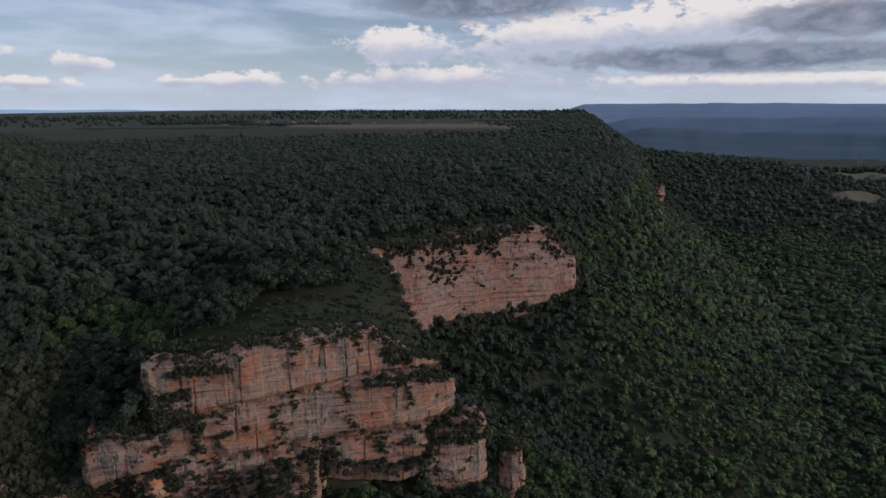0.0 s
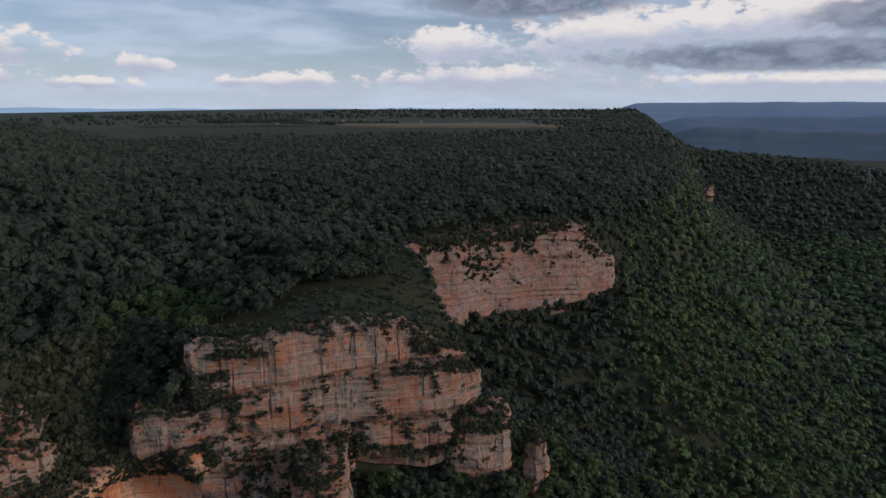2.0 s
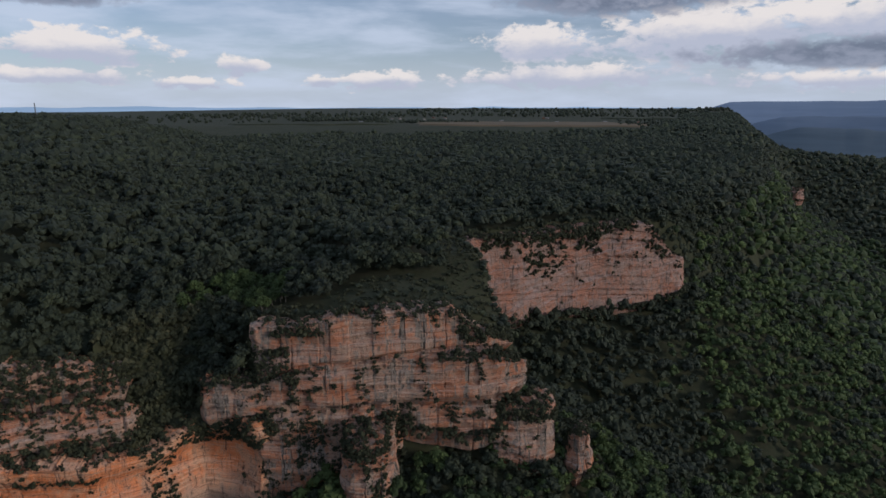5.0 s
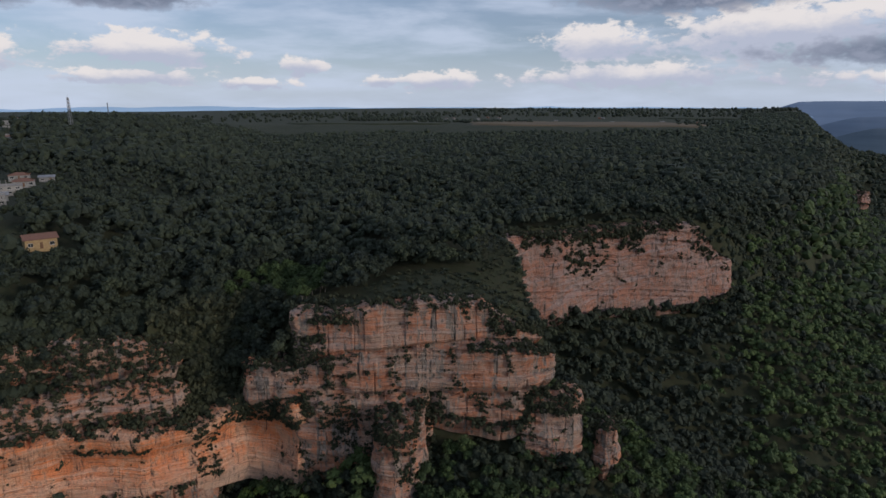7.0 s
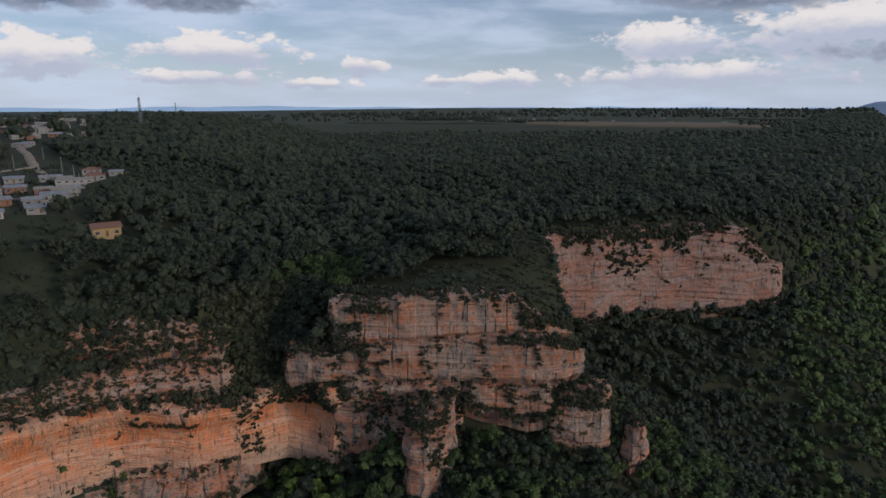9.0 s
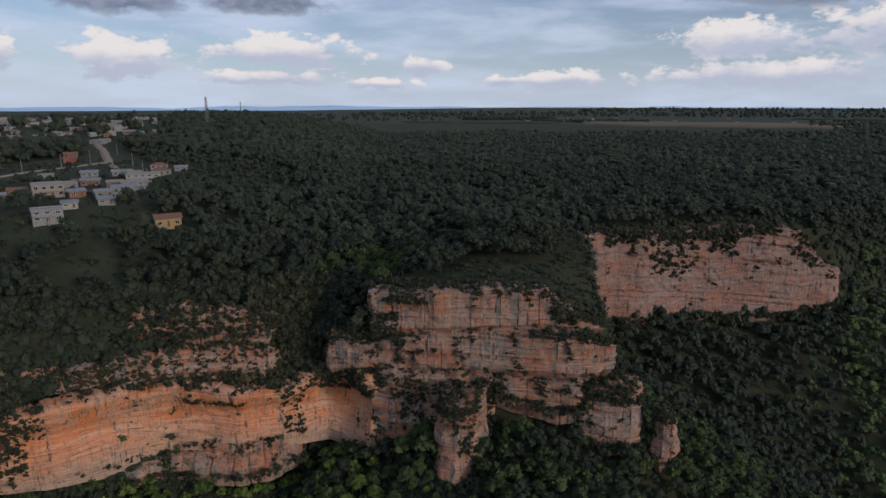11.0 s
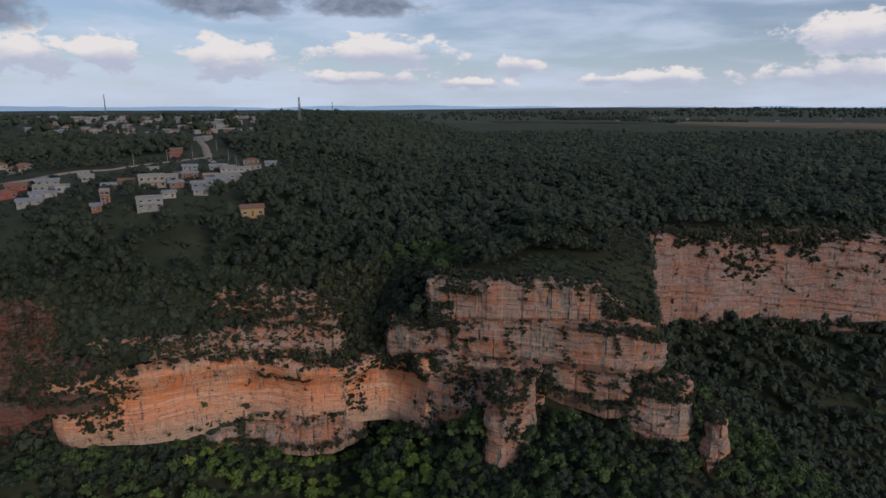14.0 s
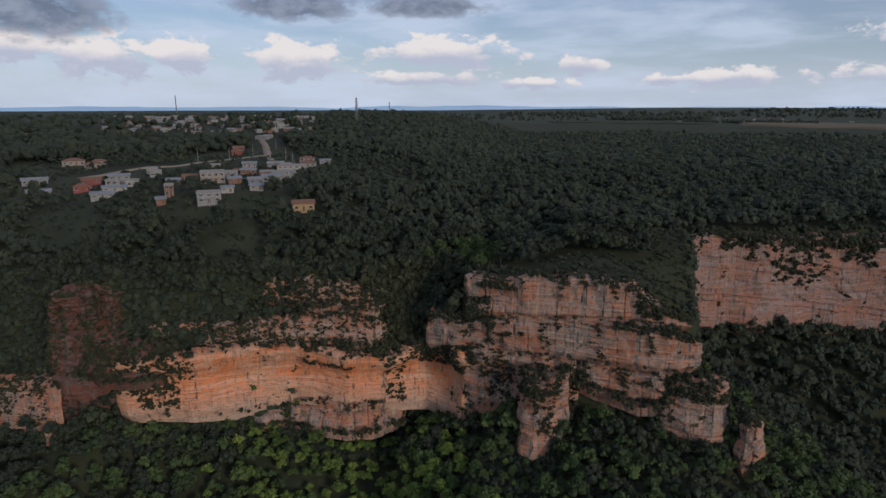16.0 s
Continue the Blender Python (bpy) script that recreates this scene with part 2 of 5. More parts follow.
L_ = np.array(LIP + LIP_BEYOND, float)


def fbm(x, y, size, seed=0.0, octaves=3):
    """Smooth noise over arrays, from sums of turned sine waves."""
    out, amp = np.zeros_like(np.asarray(x, float)), 1.0
    r = np.random.RandomState(int(seed * 10) + 7)
    for o in range(octaves):
        for _ in range(3):
            a, p, q = r.uniform(0, 6.28, 3)
            u = (np.cos(a) * x + np.sin(a) * y) * 6.28 / size * (1.9 ** o) * r.uniform(0.7, 1.3)
            out = out + amp * np.sin(u + p) * np.cos(0.6 * (np.sin(a) * x - np.cos(a) * y) * 6.28 / size * (1.9 ** o) + q) / 3
        amp *= 0.5
    return out


def lip_at(x, y):
    """Distance from the lip (positive on the plateau), with the lip's and the foot's height there."""
    x, y = np.asarray(x, float).ravel(), np.asarray(y, float).ravel()
    best = np.full(x.shape, 1e18)
    top, foot = np.zeros_like(x), np.zeros_like(x)
    inside = np.zeros(x.shape, bool)
    ring = np.vstack([L_[:, :2], [(650, 9000), (-9000, 9000), (-9000, -2400)]])
    for a, b in zip(ring, np.roll(ring, -1, 0)):
        hit = (a[1] > y) != (b[1] > y)
        if a[1] != b[1]:
            inside ^= hit & (x < (b[0] - a[0]) * (y - a[1]) / (b[1] - a[1]) + a[0])
    for a, b in zip(L_[:-1], L_[1:]):
        d = b[:2] - a[:2]
        f = np.clip(((x - a[0]) * d[0] + (y - a[1]) * d[1]) / (d @ d), 0, 1)
        q = (x - a[0] - f * d[0]) ** 2 + (y - a[1] - f * d[1]) ** 2
        near = q < best
        best = np.where(near, q, best)
        top = np.where(near, a[2] + f * (b[2] - a[2]), top)
        foot = np.where(near, a[3] + f * (b[3] - a[3]), foot)
    return np.where(inside, 1, -1) * np.sqrt(best), top, foot


def land(x, y):
    """Height of the ground."""
    shape = np.shape(x)
    d, top, foot = lip_at(x, y)
    x, y = np.ravel(x), np.ravel(y)
    r, az = np.hypot(x, y), np.degrees(np.arctan2(x, y))
    level = 9 - 15 * np.clip((az + 48) / 12, 0, 1) * (1 - np.clip((r - 1080) / 220, 0, 1))
    up = top + (level - top) * (1 - np.exp(-np.maximum(d, 0) / 95.0)) + 1.6 * fbm(x, y, 130, 1) * np.clip(d / 40, 0, 1)
    up = up + 11 * np.exp(-((x + 230) / 75) ** 2 - ((y - 120) / 62) ** 2) + np.clip((r - 1500) / 3000, 0, 1) * 18 * np.clip((az + 45) / 20, 0, 1)
    rise = np.clip((r - 470) / 380, 0, 1) * (1 - np.clip((r - 1000) / 700, 0, 1)) * np.clip((-az - 33) / 12, 0, 1)
    up = up + 20 * rise * rise * (3 - 2 * rise)
    out = np.maximum(-d, 0)
    fall = np.maximum(foot - 0.60 * np.maximum(out - 6, 0), -158 - out * 0.012)
    floor = np.clip((out - 140) / 300, 0, 1)
    # a wooded spur that slopes away from the plateau into the valley
    spur = -165 + (128 - 0.085 * out) * np.exp(-((y - 1350) / np.where(y < 1350, 430.0, 260.0)) ** 2)
    fall = np.maximum(fall, spur + 4.0 * fbm(x, y, 260, 9))
    down = fall + 3.0 * fbm(x, y, 60, 2) * np.clip((out - 12) / 30, 0, 1) + floor * 12 * fbm(x, y, 420, 3)
    wide = 5.0 + 70.0 * np.clip((y - 395) / 150, 0, 1) + 17.0 * np.clip((-102 - x) / 8, 0, 1)
    wide = wide + 3.0 * np.clip((y - 186) / 12, 0, 1) * np.clip((302 - y) / 15, 0, 1)
    mixf = np.clip((d + 0.7 * wide) / wide, 0, 1)
    mixf = mixf * mixf * (3 - 2 * mixf)
    return (down + (up - down) * mixf).reshape(shape)


def spaced(lo, hi, a, b, step, grow=1.16):
    """Coordinates with an even step from a to b, that widens towards lo and hi."""
    mid = list(np.arange(a, b + 0.1, step))
    s, v, right = step, b, []
    while v < hi:
        s *= grow
        v += s
        right.append(min(v, hi))
    s, v, left = step, a, []
    while v > lo:
        s *= grow
        v -= s
        left.append(max(v, lo))
    return np.array(left[::-1] + mid + right)


def mesh_of(name, verts, faces, mat, smooth=True):
    me = bpy.data.meshes.new(name)
    verts, faces = np.asarray(verts, np.float32), np.asarray(faces, np.int32)
    n, w = faces.shape
    me.vertices.add(len(verts))
    me.vertices.foreach_set("co", verts.ravel())
    me.loops.add(n * w)
    me.loops.foreach_set("vertex_index", faces.ravel())
    me.polygons.add(n)
    me.polygons.foreach_set("loop_start", np.arange(0, n * w, w, dtype=np.int32))
    me.polygons.foreach_set("loop_total", np.full(n, w, np.int32))
    me.polygons.foreach_set("use_smooth", np.full(n, smooth))
    me.materials.append(mat)
    me.update(calc_edges=True)
    return me


def grid_faces(nu, nv):
    i = np.arange(nu * nv).reshape(nu, nv)
    return np.stack([i[:-1, :-1], i[1:, :-1], i[1:, 1:], i[:-1, 1:]], -1).reshape(-1, 4)


gx, gy = spaced(-4700, 4700, -270, 200, 3.0, 1.07), spaced(-2400, 4750, -40, 440, 3.0, 1.07)
GX, GY = np.meshgrid(gx, gy, indexing="ij")
GZ = land(GX, GY)


def clearing(x, y):
    """Open grass: on the promontory, round the village and on the slopes below it."""
    x, y = x + 9 * fbm(x, y, 34, 14), y + 7 * fbm(x, y, 31, 15)
    u, v = (x + 54) * 0.91 + (y - 182) * 0.42, -(x + 54) * 0.42 + (y - 182) * 0.91
    open_ = (u / 27) ** 2 + (v / 13) ** 2 < 1
    open_ |= np.hypot((x + 222) / 22, (y - 96) / 16) + 0.15 * fbm(x, y, 30, 4) < 1
    open_ |= np.hypot((x + 250) / 40, (y - 52) / 16) + 0.2 * fbm(x, y, 30, 4) < 1
    open_ |= np.hypot((x + 182) / 13, (y - 104) / 16) + 0.2 * fbm(x, y, 30, 4) < 1
    open_ |= np.hypot((x + 245) / 22, (y - 144) / 18) < 1
    open_ |= np.hypot((x + 208) / 16, (y - 128) / 18) < 1
    open_ |= np.hypot((x + 290) / 22, (y - 165) / 22) < 1
    open_ |= np.hypot((x + 318) / 40, (y - 88) / 22) + 0.2 * fbm(x, y, 40, 4) < 1
    open_ |= np.hypot((x + 430) / 60, (y - 84) / 16) < 1
    open_ |= np.hypot((x + 345) / 52, (y - 196) / 36) + 0.15 * fbm(x, y, 40, 6) < 1
    open_ |= np.hypot((x + 335) / 45, (y - 128) / 26) + 0.2 * fbm(x, y, 40, 7) < 1
    open_ |= np.hypot((x + 400) / 60, (y - 215) / 40) + 0.3 * fbm(x, y, 50, 4) < 1
    return open_


def far_open(x, y):
    """Farmland beyond the forest."""
    r, az = np.hypot(x, y), np.degrees(np.arctan2(x, y))
    brink = lip_at(x, y)[0].reshape(np.shape(x))
    return (brink > 160 + 40 * fbm(x, y, 200, 4)) & (r + 60 * fbm(x, y, 300, 8) > np.interp(az, [-80, -45, -30, -20, 0, 8, 20], [760, 900, 1100, 1130, 1190, 1500, 2500]))


ground = new("ground", mesh_of("ground", np.stack([GX, GY, GZ], -1).reshape(-1, 3), grid_faces(len(gx), len(gy)), SOIL))
for extra in (GRASS, FIELD):
    ground.data.materials.append(extra)
FX, FY = [0.25 * (q[:-1, :-1] + q[1:, :-1] + q[:-1, 1:] + q[1:, 1:]) for q in (GX, GY)]
ground.data.polygons.foreach_set("material_index", ((clearing(FX, FY) | (far_open(FX, FY) & (lip_at(FX, FY)[0].reshape(FX.shape) > 0))).astype(np.int32)).ravel())
tagged(ground, "dark forest floor of the plateau and the valley slope", "ground", kind="structure")


# ---- cliffs ----
def cliff(name, label, line, mat, seed, tops, foots, lean=0.0, step=0.7, rough=1.0, back=9.0, hollow=0.0, tilt=0.0, joints=0.6, ragged=1.0, slot=0.0, under=(2.0, 6.0)):
    """A rock wall along a line of (x, y): layered and jointed, with a top that runs back into the hill."""
    r = np.random.RandomState(seed)
    p = np.array(line, float)
    seg = np.hypot(*np.diff(p, axis=0).T)
    s = np.r_[0, np.cumsum(seg)]
    n = int(s[-1] / step) + 2
    u = np.linspace(0, s[-1], n)
    # corners rounded a little
    px, py = np.interp(u, s, p[:, 0]), np.interp(u, s, p[:, 1])
    kern = np.ones(5) / 5
    px[2:-2], py[2:-2] = np.convolve(px, kern, "valid"), np.convolve(py, kern, "valid")
    tx, ty = np.gradient(px), np.gradient(py)
    ln = np.hypot(tx, ty)
    nx, ny = ty / ln, -tx / ln
    f = np.linspace(0, 1, len(tops))
    top = np.interp(u / s[-1], f, tops) + ragged * (0.7 * fbm(u, u * 0, 9, seed) + 0.25 * r.normal(size=len(u)) + 0.8 * np.round(fbm(u, u * 0 + 5, 14, seed + 1) * 1.5))
    foot = np.interp(u / s[-1], np.linspace(0, 1, len(foots)), foots)
    # vertical joints: blocks that stand forward or back
    edges = np.cumsum(r.uniform(2.5, 8.0, int(s[-1] / 2) + 4))
    block = np.searchsorted(edges, u)
    jut = r.uniform(-1.0, 1.0, len(edges) + 2)[block] * 0.55 * rough * joints
    crack = (np.min(np.abs(u[:, None] - edges[None, :]), 1) < step * 0.6) & (r.uniform(0, 1, len(edges) + 2)[block] < 0.5)
    height = (top - foot).max()
    m = int(height / step) + 2
    v = np.linspace(0, 1, m)[None, :]
    Z = foot[:, None] + (top - foot)[:, None] * v
    lay = np.cumsum(r.uniform(0.35, 2.2, 160))
    tz = Z - Z.min() + tilt * u[:, None] + 0.8 * fbm(u, u * 0, 40, seed + 2)[:, None]
    idx = np.clip(np.searchsorted(lay, tz.ravel()).reshape(tz.shape), 0, 158)
    bed = r.uniform(-1, 1, 161)[idx] * 0.42 * rough
    bed = np.where(r.uniform(0, 1, 161)[idx] < 0.16, -1.15 * rough * (0.4 + 0.6 * (fbm(u, u * 0, 22, seed + 6) > -0.1))[:, None], bed)
    big = 1.1 * fbm(u[:, None] + 0 * Z, Z * 1.6, 26, seed + 3) + 0.35 * fbm(u[:, None] + 0 * Z, Z, 7, seed + 4)
    off = bed + jut[:, None] * (0.4 + 0.6 * (r.uniform(0, 1, 161)[idx])) + big * rough - 0.8 * joints * crack[:, None] * rough * (fbm(u[:, None] + 0 * Z, Z, 15, seed + 7) > -0.05)
    # a dark slot where the band above overhangs
    off = off - slot * (Z > top[:, None] - 0.9 - 0.35 * fbm(u, u * 0, 11, seed + 8)[:, None])
    off = off - lean * v * height - hollow * np.sin(np.pi * np.clip(1.25 * (1 - v) - 0.1, 0, 1)) ** 2
    endf = np.clip(np.minimum(u, s[-1] - u) / 5.0, 0, 1)[:, None]
    off = off * (0.3 + 0.7 * endf) - 3.0 * (1 - endf) ** 2
    X, Y = px[:, None] + nx[:, None] * off, py[:, None] + ny[:, None] * off
    # the top, running back into the hill
    ks = (1.2, 3.5, back)
    XT = np.stack([X[:, -1] - nx * q for q in ks], 1)
    YT = np.stack([Y[:, -1] - ny * q for q in ks], 1)
    ZT = np.stack([Z[:, -1] + h for h in (0.25, 0.5, 0.2)], 1)
    # the foot, running down and back
    XF, YF, ZF = (X[:, :1] - nx[:, None] * under[0]), (Y[:, :1] - ny[:, None] * under[0]), Z[:, :1] - under[1]
    X, Y, Z = np.hstack([XF, X, XT]), np.hstack([YF, Y, YT]), np.hstack([ZF, Z, ZT])
    verts = np.stack([X, Y, Z], -1).reshape(-1, 3)
    # closed ends
    ob = new(name, mesh_of(name, verts, grid_faces(*X.shape), mat, smooth=False))
    tagged(ob, label, "cliff", kind="structure")
    return X[:, 1:-3], Y[:, 1:-3], Z[:, 1:-3], nx, ny, u


FACES = {}
FACES["cliff_upper_tier"] = cliff("cliff_upper_tier", "orange sandstone cliff band with dark streaks under the promontory's lip", [(-93, 146), (-87, 143), (-75, 146.5), (-65, 150), (-52, 157), (-42, 163.5), (-35, 168), (-30, 171), (-22, 175), (-17, 181), (-20, 190)], ROCK, 11, (-16, -15.5, -15.2, -13, -12.6, -12.3, -12.2, -14, -20.5, -23.5, -25), (-33, -31, -26.6, -25.6, -25, -24.5, -24.2, -24.4, -25.2, -26, -27), 0.06, 0.4, ragged=0.6, under=(2.8, 3.0))
FACES["cliff_middle_tier"] = cliff("cliff_middle_tier", "orange and grey sandstone cliff band above a dark crack", [(-108, 141), (-102, 136), (-90, 140), (-80, 143), (-75, 145), (-64, 149), (-45, 159.5), (-34, 163), (-24, 166.5), (-17, 171), (-12, 177), (-15, 188)], ROCK, 12, (-31, -30, -32.5, -27.2, -26.4, -25.8, -25.4, -25.4, -25.8, -29.5, -33), (-46, -43, -42, -41, -40.2, -39.6, -39.8, -39.2, -39, -39, -39), 0.02, 0.4, ragged=0.35, slot=2.0, under=(2.5, 3.5))
FACES["cliff_lower_tier"] = cliff("cliff_lower_tier", "layered red sandstone band under an overhanging ledge", [(-50, 158), (-42, 160.5), (-32, 164), (-22, 167.5), (-16, 172)], ROCK, 13, (-41.5, -41, -40.4, -40), (-48, -51, -53, -51), 0.03, 0.4, ragged=0.3, slot=2.4)
FACES["cliff_buttress_right"] = cliff("cliff_buttress_right", "pale layered sandstone buttress with a bushy top", [(-22, 178), (-20, 169), (-12, 170), (-4, 173.5), (-1.5, 177), (-4, 190)], ROCK, 14, (-44, -43, -42.4, -42, -44.5), (-56, -61, -64, -63, -62), 0.05, 0.4, 1.0, 5.0, ragged=0.5)
FACES["cliff_stub"] = cliff("cliff_stub", "small pale sandstone stub beside the buttress", [(1, 186), (2, 177), (6, 175), (10, 177), (11, 186)], ROCK, 15, (-53, -50.8, -50.4, -54.5), (-62, -66, -66, -64), 0.12, 0.4, 1.0, 3.0, ragged=0.5)
FACES["cliff_lower_wall"] = cliff("cliff_lower_wall", "tall pale and orange banded sandstone wall, hollowed at its foot", [(-178, 42), (-171, 46), (-164, 55), (-158, 65), (-155, 75), (-150, 90), (-143, 101), (-133, 107), (-122, 112), (-113, 125), (-106, 140), (-96, 142), (-86, 139), (-80, 146)], ROCK_WALL, 16, (-46, -46, -45, -45, -46, -47, -48, -49, -49, -45, -43, -43), (-66, -66, -68, -71, -70, -68, -67, -69, -72, -70), -0.06, 0.45, 0.55, 9.0, 3.5, joints=0.3, ragged=0.7)
FACES["cliff_wall_corner"] = cliff("cliff_wall_corner", "dark red rock corner, darkened as if shaded, grown over with bushes", [(-196, 48), (-184, 36), (-175, 39), (-168, 47), (-162, 57), (-164, 66)], ROCK_SHADED, 29, (-38, -39, -40, -42, -43), (-50, -50, -51, -52), 0.25, 0.6, 1.2)
FACES["cliff_ledge_corner"] = cliff("cliff_ledge_corner", "dark weathered ledge hidden among bushes", [(-188, 50), (-178, 62), (-168, 76), (-158, 86), (-154, 94)], ROCK, 30, (-37, -37, -38, -38), (-48, -48, -48, -47), 0.15, 0.7, 1.2)
FACES["cliff_foot_rubble"] = cliff("cliff_foot_rubble", "brown and orange rock bulges under the pale wall", [(-158, 82), (-151, 86), (-145, 95), (-138, 101), (-129, 105), (-120, 110), (-113, 119), (-111, 131), (-114, 140)], ROCK, 27, (-75, -72, -70, -69, -68, -69, -71, -73), (-78, -78, -78, -78, -77, -77), 0.3, 0.6, 1.8)
FACES["cliff_gully_slope"] = cliff("cliff_gully_slope", "steep gully slope overgrown with bushes", [(-127, 122), (-121, 127), (-115, 134), (-109, 140), (-104, 143), (-99, 146)], SOIL, 28, (-20, -19, -18, -17, -17), (-50, -50, -48, -46, -44), 0.55, 0.8, 1.2, 12.0)
FACES["cliff_ledge_band"] = cliff("cliff_ledge_band", "reddish layered sandstone ledge above the pale wall", [(-166, 92), (-158, 86), (-152, 93), (-145, 102), (-137, 110), (-128, 117), (-119, 126), (-122, 138)], ROCK, 17, (-38, -37, -36, -36, -37, -40), (-46, -46, -46, -46, -47), 0.1)
FACES["cliff_high_band"] = cliff("cliff_high_band", "weathered grey-pink sandstone outcrop among bushes", [(-197, 62), (-186, 68), (-175, 82), (-163, 96), (-150, 106), (-140, 111), (-130, 120), (-123, 130), (-127, 142)], ROCK, 18, (-25, -23, -22.5, -22, -24, -30), (-33, -32, -31, -31, -33), 0.2)
FACES["cliff_mid_vegetated"] = cliff("cliff_mid_vegetated", "grey and orange rock face grown over with bushes", [(-90, 150), (-86, 140.6), (-79, 142.4), (-69, 147), (-58, 151.8), (-46, 158.4)], ROCK, 19, (-42, -41.5, -41.5, -41.2, -41), (-66, -68, -66, -62, -58), -0.03, 0.45, 1.0, ragged=0.4, slot=1.6)
FACES["cliff_pillar"] = cliff("cliff_pillar", "free-standing orange sandstone pillar with a bushy top", [(-64, 156), (-61, 142), (-56, 137.5), (-50, 138), (-46, 143), (-45, 156)], ROCK, 20, (-45, -45.5, -46, -45.5), (-68, -75, -76, -68), 0.08, 0.4)
FACES["cliff_red_prow"] = cliff("cliff_red_prow", "dark red sandstone prow with a rounded head, darkened as if shaded", [(-206, 30), (-192, 23), (-184, 28), (-179, 37), (-177, 49), (-186, 64)], ROCK_SHADED, 21, (-27, -22, -19.5, -19, -22, -26), (-74, -76, -76, -70), 0.14, 0.45, 1.9, 7.0, ragged=1.5)
FACES["cliff_near_face"] = cliff("cliff_near_face", "orange sandstone face beyond the red prow", [(-330, -62), (-240, -20), (-205, 8), (-190, 18), (-182, 24)], ROCK, 22, (-30, -34, -44, -54, -55), (-74, -74, -75, -78), 0.1)
FACES["cliff_far"] = cliff("cliff_far", "broad pink and orange sandstone cliff with sloping layers", [(-62, 262), (-58, 285), (-48, 299), (-36, 309), (-20, 331), (-4, 346), (14, 358), (28, 370), (38, 381), (49, 391), (54, 404)], ROCK_FAR, 23, (-18, -17, -17, -17, -18, -17, -17, -16, -20, -40, -46), (-64, -65, -65, -64, -65, -66, -66, -66, -64, -62), 0.05, 0.6, 0.75, 9.0, 0.0, 0.10, joints=0.35)
FACES["cliff_distant"] = cliff("cliff_distant", "small pale rock face on the far wooded slope", [(190, 770), (197, 774), (203, 785), (204, 798)], ROCK_FAR, 24, (-46, -41, -43, -46), (-54, -55, -53), 0.1)


# ---- trees ----
def icosphere(sub):
    bm = bmesh.new()
    bmesh.ops.create_icosphere(bm, subdivisions=sub, radius=1.0)
    v = np.array([q.co[:] for q in bm.verts])
    f = np.array([[q.index for q in c.verts] for c in bm.faces])
    bm.free()
    return v, f


ICO = icosphere(1)


def crown_shape(r, lumps, sprays, flat=0.62, leaf=1.0):
    """A crown of unit radius: lumps of leaves round a dome, with loose sprays of leaves on them."""
    vs, fs, n = [], [], 0
    places = []
    for i in range(lumps):
        a = i * 2.4 + r.uniform(-0.4, 0.4)
        q = math.sqrt((i + 0.4) / lumps) * 0.66
        c = np.array([q * math.cos(a), q * math.sin(a), flat * (1 - q * q * 2.4) - 0.05 + r.uniform(-0.14, 0.16)])
        s = r.uniform(0.30, 0.44) * (1.3 if lumps < 6 else 0.72 if lumps > 15 else 1.0)
        if lumps == 1:
            c, s = np.array([0, 0, 0.15]), 0.95
        v = ICO[0] * (s * r.uniform(0.62, 1.25, (len(ICO[0]), 1))) * (1, 1, 0.95) + c
        vs.append(v)
        fs.append(ICO[1] + n)
        n += len(v)
        places.append((c, s))
    if sprays:
        w = r.normal(size=(sprays, 3))
        w[:, 2] = np.abs(w[:, 2]) * 0.9 - 0.25
        w /= np.linalg.norm(w, axis=1)[:, None]
        pick = r.randint(0, lumps, sprays)
        c = np.array([places[i][0] for i in pick]) + w * np.array([places[i][1] for i in pick])[:, None] * r.uniform(0.90, 1.38, (sprays, 1)) * (1, 1, 0.85)
        a, b = r.normal(size=(sprays, 3)), r.normal(size=(sprays, 3))
        size = r.uniform(0.10, 0.27, (sprays, 1)) * leaf
        a = a / np.linalg.norm(a, axis=1)[:, None] * size
        b = b / np.linalg.norm(b, axis=1)[:, None] * size
        vs.append(np.stack([c + a, c - a * 0.5 + b, c - a * 0.5 - b], 1).reshape(-1, 3))
        fs.append(np.arange(3 * sprays).reshape(-1, 3) + n)
    return np.vstack(vs), np.vstack(fs)


def stem_shape(sides=4, low=-1.0):
    a = np.arange(sides) * 2 * np.pi / sides
    ring = lambda q, z: np.stack([np.cos(a) * q, np.sin(a) * q, 0 * a + z], 1)
    v = np.vstack([ring(0.055, low), ring(0.03, 0.2)])
    i = np.arange(sides)
    j = (i + 1) % sides
    f = np.vstack([np.stack([i, j, j + sides], 1), np.stack([i, j + sides, i + sides], 1)])
    return v, f


